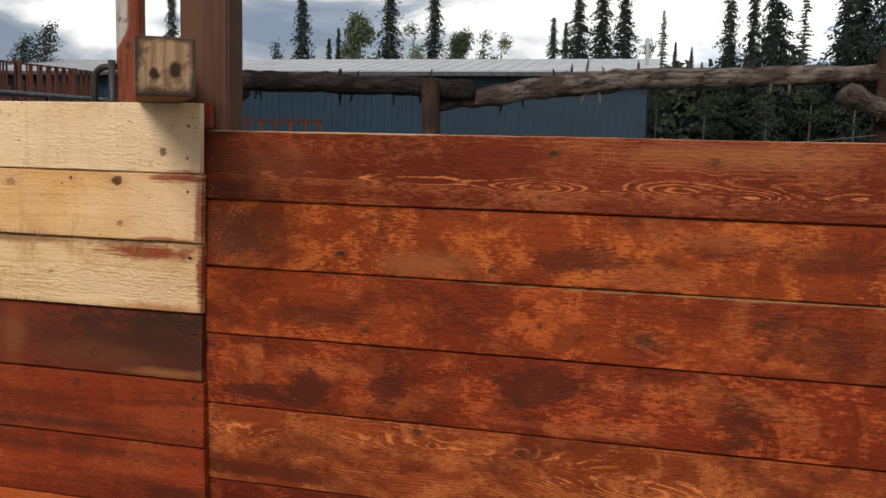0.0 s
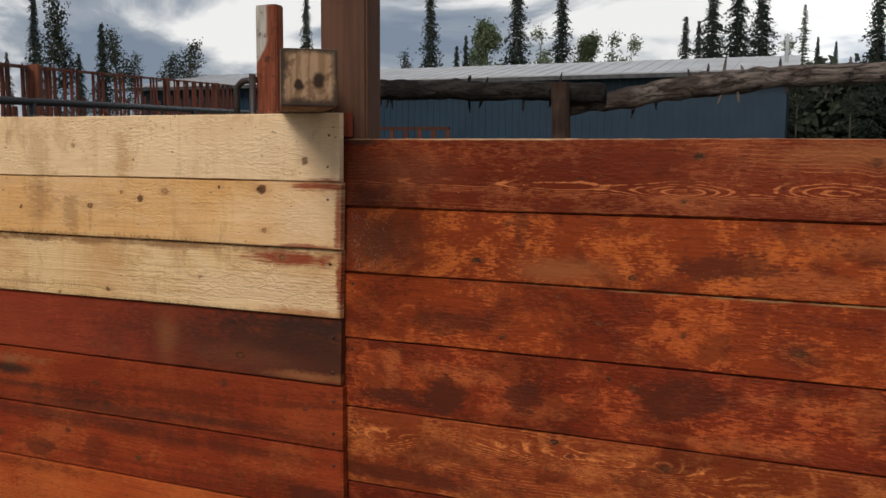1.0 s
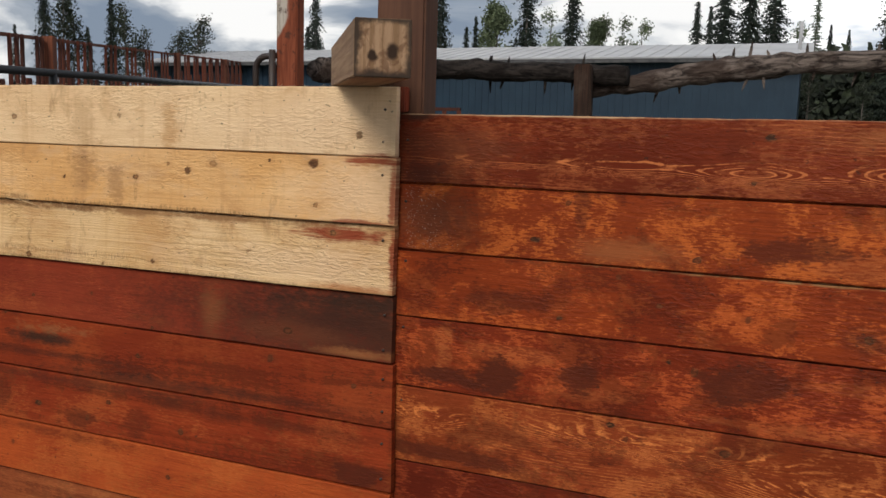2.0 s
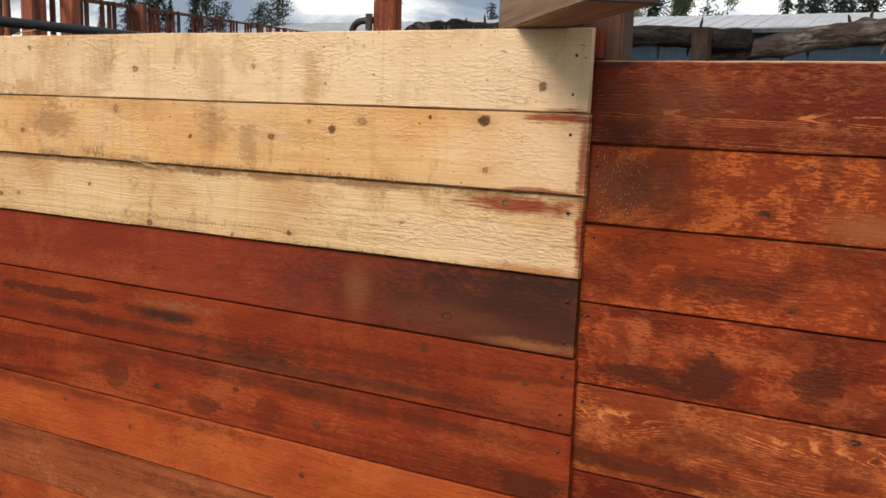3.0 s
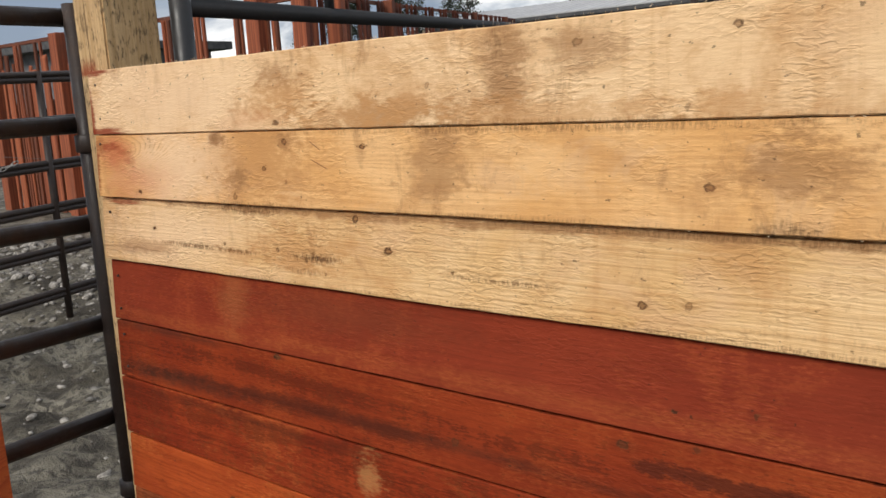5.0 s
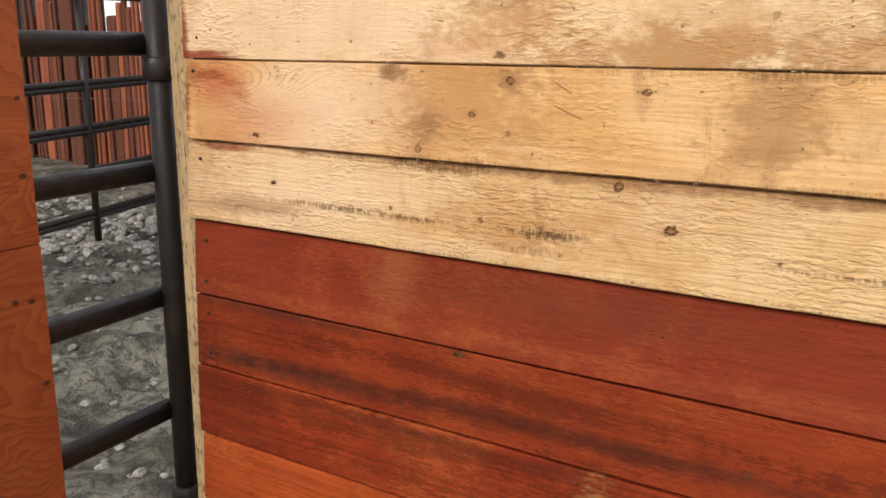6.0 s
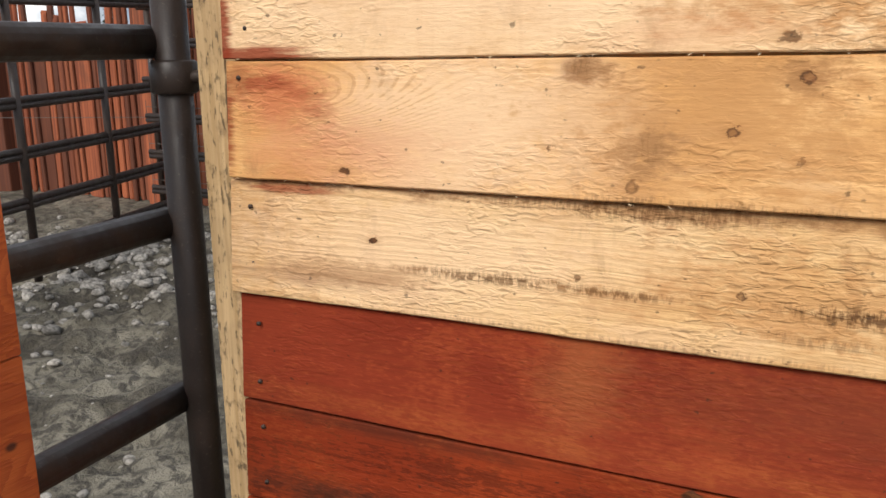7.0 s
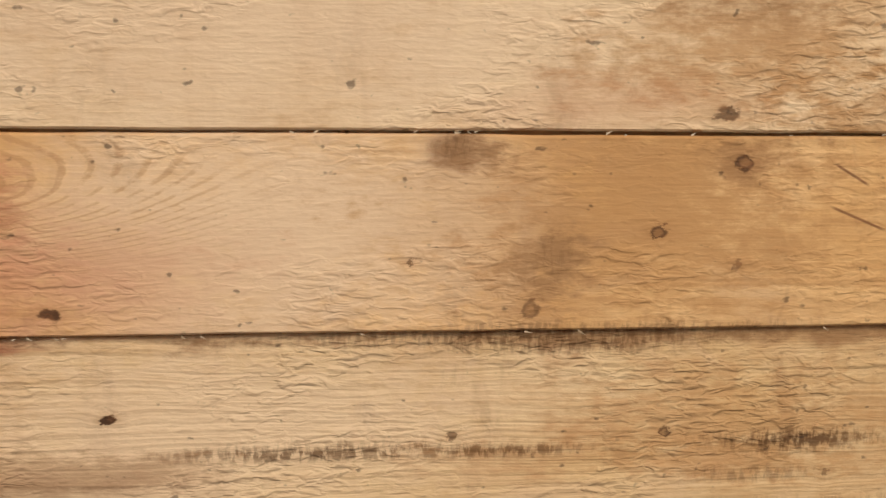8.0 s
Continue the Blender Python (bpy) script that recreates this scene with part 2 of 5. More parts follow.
def timber(name, light, dark, axis=2, rough=0.8, wear=(0.25, 0.2, 0.15), worn=0.25, per_object=0.0, scale=1.0, deeper=(0.05, 0.02, 0.01)):
    """Plain sawn timber with its grain along one of its own axes."""
    n = Nodes(name, rough, 0, 0.3)
    p = n.split(n.local())
    s = [60.0 * scale] * 3
    s[axis] = 2.0 * scale
    r = n.chance()
    v = n.xyz(*[n.math("ADD", n.math("MULTIPLY", p[i], s[i]), n.math("MULTIPLY", r, 40.0)) for i in range(3)])
    a = n.noise(v, 1.0, 4, 0.6, 0.3)
    b = n.noise(n.vec("ADD", n.local(), n.xyz(n.math("MULTIPLY", r, 30.0), 0.0, 0.0)), 5.0, 4, 0.6)
    colour = n.mix(n.step(a, 0.35, 0.65), dark, light)
    colour = n.mix(n.math("MULTIPLY", n.step(b, 0.5, 0.75), worn), colour, wear)
    if per_object:
        colour = n.mix(n.math("MULTIPLY", n.step(r, 0.35, 0.9), per_object), colour, deeper)
    return n.done(colour, a, 0.004, 0.6)


def steel(name, colour, rust, amount=0.3, rough=0.44):
    """Painted or brown-rusted pipe."""
    n = Nodes(name, rough, 0.0, 0.45)
    a, b = n.noise(n.place(), 14.0, 5, 0.65), n.noise(n.place(), 160.0, 3, 0.6)
    c = n.mix(n.math("MULTIPLY", n.step(a, 0.45, 0.7), amount), colour, rust)
    c = n.mix(n.math("MULTIPLY", n.step(b, 0.62, 0.72), 0.3), c, (0.18, 0.14, 0.11))
    return n.done(c, b, 0.0015, 0.4, n.step(a, 0.3, 0.7, rough - 0.1, rough + 0.2))



M_POST = timber("brown_stained_post", (0.120, 0.054, 0.031), (0.082, 0.036, 0.021), 2, 0.8, (0.055, 0.024, 0.015), 0.55, 0.0, 0.7)
M_BLOCK = timber("weathered_beam_side", (0.34, 0.22, 0.13), (0.22, 0.13, 0.075), 0, 0.85, (0.16, 0.11, 0.07), 0.5)
M_STAKE = timber("dark_weathered_stake", (0.042, 0.020, 0.012), (0.019, 0.010, 0.006), 2, 0.9, (0.10, 0.07, 0.05), 0.4)
# slat stain with the darkness of backlit wood put into its colour
M_DARKSLAT = timber("slat_stain_and_shade", (0.135, 0.034, 0.017), (0.060, 0.017, 0.010), 2, 0.85, (0.05, 0.02, 0.014), 0.4, 0.6, 0.6, (0.035, 0.014, 0.010))
M_TRIM = timber("red_batten", (0.26, 0.045, 0.016), (0.13, 0.026, 0.012))
M_SLAT = timber("stained_slab", (0.37, 0.108, 0.047), (0.19, 0.052, 0.026), 2, 0.8, (0.12, 0.05, 0.03), 0.5, 0.85, 0.6, (0.07, 0.026, 0.016))
M_RAILWOOD = timber("stained_rail", (0.16, 0.05, 0.026), (0.09, 0.03, 0.018), 0)
M_PIPE = steel("brown_black_pipe", (0.031, 0.021, 0.017), (0.060, 0.037, 0.027), 0.6)
M_BLACK_PIPE = steel("black_pipe", (0.016, 0.017, 0.019), (0.035, 0.03, 0.028), 0.4)
M_WIRE = steel("galvanised_wire", (0.42, 0.40, 0.37), (0.3, 0.22, 0.16), 0.4, 0.4)
M_DULLWIRE = steel("dull_wire", (0.10, 0.09, 0.08), (0.12, 0.07, 0.05), 0.5, 0.6)
M_SCREW = steel("screw_head", (0.05, 0.036, 0.028), (0.12, 0.06, 0.03), 0.5)


def bark(tone=1.0):
    n = Nodes("grey_bark", 0.9, 0, 0.2)
    p = n.split(n.local())
    v = n.xyz(n.math("MULTIPLY", p[0], 6.0), n.math("MULTIPLY", p[1], 22.0), n.math("MULTIPLY", p[2], 22.0))
    a, b = n.noise(v, 1.0, 5, 0.65, 0.6), n.noise(n.local(), 3.0, 4, 0.6)
    c = n.mix(n.step(a, 0.35, 0.62), (0.030 * tone, 0.022 * tone, 0.018 * tone), (0.24 * tone, 0.19 * tone, 0.16 * tone))
    c = n.mix(n.math("MULTIPLY", n.step(b, 0.46, 0.6), 0.8), c, (0.055 * tone, 0.034 * tone, 0.025 * tone))
    return n.done(c, a, 0.05, 1.0)


def pale_post():
    """Pale sawn post: faint grain, a drying crack, mould smudges and a drip of red stain."""
    n = Nodes("pale_sawn_post", 0.85, 0, 0.2)
    p = n.split(n.place())
    x, y, z = p[0], p[1], p[2]
    v = n.xyz(n.math("MULTIPLY", x, 90.0), n.math("MULTIPLY", y, 90.0), n.math("MULTIPLY", z, 3.0))
    a = n.noise(v, 1.0, 4, 0.6, 0.2)
    big, mid = n.noise(n.place(), 5.0, 4, 0.6, 0.4), n.noise(n.place(), 22.0, 5, 0.65, 0.3)
    tick = n.noise(n.xyz(n.math("MULTIPLY", x, 160.0), n.math("MULTIPLY", y, 160.0), n.math("MULTIPLY", z, 40.0)), 1.0, 3, 0.6)
    c = n.mix(n.step(a, 0.38, 0.66), (0.46, 0.30, 0.145), (0.62, 0.43, 0.23))
    c = n.mix(n.math("MULTIPLY", n.step(big, 0.45, 0.62), 0.5), c, (0.40, 0.27, 0.14))
    c = n.mix(n.math("MULTIPLY", n.step(mid, 0.53, 0.68), 0.65), c, (0.22, 0.145, 0.075))
    c = n.mix(n.math("MULTIPLY", n.step(n.math("ADD", tick, n.math("MULTIPLY", mid, 0.3)), 0.70, 0.82), 0.7), c, (0.06, 0.045, 0.03))
    wander = n.math("MULTIPLY", n.math("SUBTRACT", n.noise(n.xyz(0.0, 0.0, n.math("MULTIPLY", z, 6.0)), 1.0, 3, 0.6), 0.5), 0.02)
    crack = n.math("ABSOLUTE", n.math("ADD", n.math("ADD", x, 4.835), wander))
    c = n.mix(n.math("MULTIPLY", n.step(crack, 0.0032, 0.0010), n.step(mid, 0.35, 0.5, 0.4, 0.95)), c, (0.10, 0.055, 0.028))
    low = n.math("ADD", z, n.math("MULTIPLY", n.math("SUBTRACT", a, 0.5), 0.05))
    drip = n.math("MULTIPLY", n.math("MULTIPLY", n.step(low, 1.705, 1.655), n.step(x, -4.79, -4.83)), n.step(z, 1.64, 1.65))
    c = n.mix(n.math("MULTIPLY", drip, 0.8), c, STAINS["red"])
    return n.done(c, n.math("ADD", a, n.math("MULTIPLY", mid, 0.6)), 0.004, 0.6)


def slab_post():
    """Split slab: one half pale and barkless, the other orange stain, dark rot below."""
    n = Nodes("two_toned_slab", 0.85, 0, 0.2)
    p = n.split(n.place())
    g = n.noise(n.xyz(n.math("MULTIPLY", p[0], 30.0), n.math("MULTIPLY", p[1], 30.0), n.math("MULTIPLY", p[2], 3.0)), 1.0, 4, 0.6)
    b = n.noise(n.place(), 8.0, 4, 0.65)
    c = n.mix(n.step(g, 0.35, 0.65), (0.16, 0.042, 0.020), (0.25, 0.068, 0.032))
    edge = n.math("ADD", n.math("ADD", p[0], n.math("MULTIPLY", n.math("SUBTRACT", g, 0.5), 0.07)), n.math("MULTIPLY", n.step(p[2], 2.62, 2.30), 0.16))
    c = n.mix(n.step(edge, -4.765, -4.80), c, n.mix(n.step(g, 0.4, 0.6), (0.34, 0.30, 0.25), (0.48, 0.43, 0.37)))
    c = n.mix(n.math("MULTIPLY", n.step(b, 0.56, 0.66), 0.75), c, (0.055, 0.026, 0.018))
    return n.done(c, g, 0.006, 0.7)


M_PALE_POST, M_SLABPOST = pale_post(), slab_post()
M_BARK = bark(0.85)
M_DARKBARK = bark(0.15)


def plywood():
    n = Nodes("orange_stained_plywood", 0.62, 0, 0.4)
    p = n.split(n.place())
    y, z = p[1], p[2]
    w = n.noise(n.xyz(n.math("MULTIPLY", y, 2.6), n.math("MULTIPLY", z, 3.2), 2.0), 1.0, 3, 0.5, 0.9)
    g = n.math("ADD", n.math("MULTIPLY", z, 2.2), n.math("MULTIPLY", w, 2.4))
    fine = n.noise(n.xyz(n.math("MULTIPLY", y, 12.0), n.math("MULTIPLY", z, 200.0), 0.0), 1.0, 3, 0.6)
    tooth = n.math("FRACT", n.math("ADD", n.math("MULTIPLY", g, 9.0), n.math("MULTIPLY", fine, 0.6)))
    rings = n.math("ADD", n.math("MULTIPLY", tooth, 0.55), n.math("MULTIPLY", n.noise(n.xyz(n.math("MULTIPLY", g, 6.0), n.math("MULTIPLY", y, 1.2), 0.3), 1.0, 3, 0.5), 0.5))
    spot = n.noise(n.xyz(n.math("MULTIPLY", y, 4.0), n.math("MULTIPLY", z, 4.0), 9.0), 1.0, 4, 0.6)
    c = n.mix(n.step(rings, 0.2, 0.95), (0.47, 0.115, 0.027), (0.32, 0.064, 0.016))
    c = n.mix(n.math("MULTIPLY", n.step(fine, 0.5, 0.75), 0.25), c, (0.22, 0.05, 0.018))
    c = n.mix(n.math("MULTIPLY", n.step(spot, 0.5, 0.7), 0.35), c, (0.36, 0.07, 0.02))
    for ky, kz, r in ((1.645, 1.245, 0.006), (1.60, 0.99, 0.006), (1.635, 0.985, 0.006), (1.65, 0.80, 0.006), (1.65, 1.40, 0.005)):
        d = n.vec("LENGTH", n.vec("MULTIPLY", n.vec("SUBTRACT", n.xyz(y, z, 0.0), (ky, kz, 0)), (0.7 / r, 1.0 / r, 0)))
        c = n.mix(n.math("MULTIPLY", n.step(d, 1.4, 0.5), 0.9), c, (0.05, 0.02, 0.012))
    return n.done(c, n.math("ADD", rings, fine), 0.002, 0.5)


M_PLY = plywood()


def mud():
    n = Nodes("wet_mud", 0.7, 0, 0.4)
    v = n.place()
    a, b, d = n.noise(v, 2.2, 6, 0.62, 0.4), n.noise(v, 17.0, 5, 0.65, 0.5), n.noise(v, 85.0, 3, 0.6)
    c = n.mix(n.step(a, 0.35, 0.65), (0.052, 0.044, 0.031), (0.225, 0.203, 0.155))
    c = n.mix(n.math("MULTIPLY", n.step(b, 0.46, 0.60), 0.85), c, (0.035, 0.029, 0.022))
    c = n.mix(n.math("MULTIPLY", n.step(d, 0.62, 0.72), 0.4), c, (0.24, 0.22, 0.19))
    far = n.step(n.split(v)[1], 8.5, 14.0)
    c = n.mix(far, c, n.mix(n.step(b, 0.4, 0.6), (0.05, 0.075, 0.03), (0.10, 0.10, 0.05)))
    return n.done(c, n.math("ADD", b, n.math("MULTIPLY", d, 0.3)), 0.05, 0.8, n.step(a, 0.4, 0.7, 0.85, 0.45))


M_MUD = mud()


def plain_noise(name, c1, c2, size=20.0, rough=0.8, depth=0.005, metal=0.0, by_piece=0.0):
    n = Nodes(name, rough, metal, 0.35)
    a = n.noise(n.place(), size, 4, 0.6)
    c = n.mix(n.step(a, 0.35, 0.65), c1, c2)
    if by_piece:
        isl = n.t.nodes.new("ShaderNodeNewGeometry").outputs["Random Per Island"]
        c = n.mix(n.math("MULTIPLY", isl, by_piece), c, n.mix(0.75, c, (0.02, 0.02, 0.02)))
    return n.done(c, a, depth, 0.5)


M_STONE = plain_noise("pale_river_stone", (0.17, 0.155, 0.135), (0.46, 0.43, 0.385), 45.0, 0.75, 0.004, 0, 0.8)
M_BLUE = plain_noise("blue_steel_cladding", (0.009, 0.026, 0.047), (0.012, 0.032, 0.055), 1.5, 0.5)
M_ROOF = plain_noise("white_steel_roof", (0.42, 0.42, 0.43), (0.50, 0.50, 0.50), 0.8, 0.45)
M_DARKROOF = plain_noise("dark_roofing", (0.05, 0.05, 0.055), (0.09, 0.09, 0.09), 4.0)
M_SHEDWALL = plain_noise("grey_shed_wall", (0.10, 0.10, 0.11), (0.16, 0.16, 0.17), 3.0)
M_SPRUCE = plain_noise("spruce_needles", (0.010, 0.017, 0.012), (0.030, 0.044, 0.028), 3.0, 0.9, 0.01, 0, 0.5)
M_LARCH = plain_noise("pale_green_needles", (0.05, 0.08, 0.035), (0.09, 0.125, 0.06), 3.0, 0.9, 0.01, 0, 0.5)
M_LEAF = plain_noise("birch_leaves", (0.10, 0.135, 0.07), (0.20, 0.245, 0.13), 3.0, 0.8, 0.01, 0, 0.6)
# dark copy of the leaf green, shade and silhouette put into its colour
M_DARKLEAF = plain_noise("shade_toned_leaves", (0.014, 0.020, 0.011), (0.040, 0.052, 0.026), 3.0, 0.8, 0.01, 0, 0.6)
M_TRUNK = plain_noise("tree_bark", (0.06, 0.05, 0.045), (0.16, 0.14, 0.12), 12.0, 0.9)


# ---- helpers of this scene ----
def empty(name, at=(0, 0, 0), **tags):
    ob = new(name)
    ob.location = at
    ob.empty_display_size = 0.1
    return tagged(ob, **tags)


def link_mesh(name, me, material, parent=None, label=""):
    if material and not me.materials:
        me.materials.append(material)
    ob = new(name, me)
    if parent:
        ob.parent = parent
        ob.matrix_parent_inverse = Matrix.Translation(parent.matrix_basis.translation).inverted()
    return tagged(ob, label) if label else ob


def part(name, bm, material, parent=None, label="", smooth=False):
    """One bmesh as one mesh object under its thing, in world coordinates."""
    bmesh.ops.recalc_face_normals(bm, faces=bm.faces)
    me = bpy.data.meshes.new(name)
    bm.to_mesh(me)
    bm.free()
    if smooth:
        me.polygons.foreach_set("use_smooth", [True] * len(me.polygons))
    return link_mesh(name, me, material, parent, label)


def box(lo, hi, bevel=0.004, m=None, bm=None):
    bm = bm or bmesh.new()
    lo, hi = Vector(lo), Vector(hi)
    got = bmesh.ops.create_cube(bm, size=1, matrix=Matrix.Translation((lo + hi) / 2) @ Matrix.Diagonal((*(hi - lo), 1)))
    if bevel:
        vs = set(got["verts"])
        got = bmesh.ops.bevel(bm, geom=[e for e in bm.edges if e.verts[0] in vs], offset=bevel, segments=2, affect="EDGES")
    if m:
        bmesh.ops.transform(bm, matrix=m, verts=bm.verts)
    return bm


def tube(points, radius, sides=12, bm=None, caps=True, rough=0.0):
    """A round bar along points, with a radius for all or one for each."""
    bm = bm or bmesh.new()
    pts = [Vector(p) for p in points]
    radii = radius if isinstance(radius, (list, tuple)) else [radius] * len(pts)
    rings, side = [], None
    for i, p in enumerate(pts):
        d = (pts[min(i + 1, len(pts) - 1)] - pts[max(i - 1, 0)]).normalized()
        side = (side - d * side.dot(d)).normalized() if side else d.orthogonal().normalized()
        up = d.cross(side)
        ring = []
        for k in range(sides):
            a = 2 * math.pi * k / sides
            o = side * math.cos(a) + up * math.sin(a)
            r = radii[i] * (1 + rough * noise.noise((p + o * 0.2) * 7))
            ring.append(bm.verts.new(p + o * r))
        rings.append(ring)
    for a, b in zip(rings, rings[1:]):
        for k in range(sides):
            bm.faces.new((a[k], a[(k + 1) % sides], b[(k + 1) % sides], b[k]))
    if caps:
        bm.faces.new(rings[0][::-1])
        bm.faces.new(rings[-1])
    return bm


def board_mesh(x0, x1, z0, z1, y_top, y_low, thick, seed, steps=70, rag=0.0022, end_lean=(0.0, 0.0), rebate=True):
    """A sawn board along x: its front leans from y_top to y_low, with small rounded and slightly wandering edges."""
    bm = bmesh.new()
    b = 0.0022
    rings = []
    for i in range(steps + 1):
        s = i / steps
        x = x0 + (x1 - x0) * s
        up = rag * (noise.noise((x * 2.3, seed, 0)) + 0.6 * noise.noise((x * 14, seed, 3)))
        dn = rag * (noise.noise((x * 2.1, seed, 9)) + 0.6 * noise.noise((x * 15, seed, 7)))
        cup = 0.0012 * noise.noise((x * 1.3, seed, 5))
        zt, zb = z1 + up, z0 + dn
        yt, yb = y_top + cup, y_low + cup
        ring = []
        for y, z in ((yt + thick, zt), (yt + b, zt), (yt, zt - b), ((yt * 2 + yb) / 3, zt - (zt - zb) / 3), ((yt + yb * 2) / 3, zb + (zt - zb) / 3), (yb, zb + b), (yb + b, zb), (yb + thick, zb)):
            lean = end_lean[0] * (1 - s) + end_lean[1] * s
            ring.append(bm.verts.new((x + lean * (1.655 - z), y, z)))
        rings.append(ring)
    for a, c in zip(rings, rings[1:]):
        for k in range(8):
            bm.faces.new((a[k], c[k], c[(k + 1) % 8], a[(k + 1) % 8]))
    bm.faces.new(rings[0])
    bm.faces.new(rings[-1][::-1])
    # the rebate behind the next board up
    yb = max(y_top, y_low) + 0.012
    if rebate:
        box((x0 + 0.004, yb, z1 - 0.02), (x1 - 0.004, yb + 0.007, z1 + 0.014), 0, None, bm)
    return bm


def screw(x, y, z, parent, r=0.0036):
    bm = tube([(x, y + 0.004, z), (x, y - 0.0002, z), (x, y - 0.0006, z), (x, y + 0.0006, z)], [r, r, r * 0.75, r * 0.35], 10)
    return part("screw", bm, M_SCREW, parent, "", True)


# ---- ground: one sheet, muddy in the yard, rising gently behind the fence ----
def ground_height(x, y):
    rise = 0.058 * (min(max(y, 3.0), 40.0) - 3.0)
    rise -= 0.24 * min(max((x + 5.0) / 0.35, 0.0), 1.0) * min(max((2.2 - y) / 0.25, 0.0), 1.0)
    near = max(0.0, 1.0 - abs(x + 8) / 6) * max(0.0, 1.0 - abs(y - 3) / 6)
    bumps = 0.0
    if near > 0:
        p = Vector((x, y, 0))
        bumps = near * (0.06 * noise.noise(p * 1.7) + 0.085 * noise.noise(p * 4.6) + 0.06 * noise.noise(p * 10))
    return rise + bumps


def axis_steps(lo, hi, fine_lo, fine_hi, fine):
    """Fine steps in one stretch, growing outwards."""
    out, v, d = [], fine_lo, fine
    while v < fine_hi:
        out.append(v)
        v += fine
    while v < hi:
        out.append(v)
        d *= 1.35
        v += d
    out.append(hi)
    v, d = fine_lo - fine, fine
    while v > lo:
        out.insert(0, v)
        d *= 1.35
        v -= d
    return [lo] + out


gx, gy = axis_steps(-1500, 1500, -12.0, -4.7, 0.05), axis_steps(-1500, 2500, 1.2, 6.6, 0.05)
gv = [(x, y, ground_height(x, y)) for y in gy for x in gx]
gw = len(gx)
gf = [(j * gw + i, j * gw + i + 1, (j + 1) * gw + i + 1, (j + 1) * gw + i) for j in range(len(gy) - 1) for i in range(gw - 1)]
me = bpy.data.meshes.new("ground")
me.from_pydata(gv, [], gf)
me.polygons.foreach_set("use_smooth", [True] * len(gf))
tagged(link_mesh("ground", me, M_MUD), "trampled wet grey mud of a stock yard", "ground", kind="structure")

# stones lying in the yard
rng = random.Random(4)


def pebble(bm, x, y, z, r):
    m = pose(x, y, z, rng.uniform(-20, 20), rng.uniform(-20, 20), rng.uniform(0, 360)) @ Matrix.Diagonal((r, r * rng.uniform(0.6, 0.95), r * rng.uniform(0.4, 0.7), 1))
    o = len(verts_s)
    for v in ICO_V:
        k = 1 + 0.22 * noise.noise(Vector(v) * 1.3 + Vector((x * 9, y * 9, 0)))
        verts_s.append(m @ (Vector(v) * k))
    faces_s.extend([tuple(o + i for i in f) for f in ICO_F])


ico = bmesh.new()
bmesh.ops.create_icosphere(ico, subdivisions=2, radius=1)
ICO_V, ICO_F = [tuple(v.co) for v in ico.verts], [tuple(v.index for v in f.verts) for f in ico.faces]
ico.free()
verts_s, faces_s = [], []
for i in range(1500):
    if i < 1050:
        y = rng.gauss(4.75, 0.42)
        x = rng.uniform(-12.5, -7.0) if i % 3 else rng.gauss(-8.6, 0.6)
        r = rng.choice((0.012, 0.015, 0.02, 0.025, 0.03, 0.04, 0.055))
    else:
        x, y = rng.uniform(-11, -5.6), rng.uniform(2.4, 4.6)
        r = rng.choice((0.008, 0.01, 0.012, 0.018, 0.03))
    pebble(None, x, y, ground_height(x, y) + r * 0.15, r)
me = bpy.data.meshes.new("yard_stones")
me.from_pydata(verts_s, [], faces_s)
me.polygons.foreach_set("use_smooth", [True] * len(faces_s))
tagged(link_mesh("yard_stones", me, M_STONE), "pale rounded stones scattered over the mud", "stones", kind="stuff")

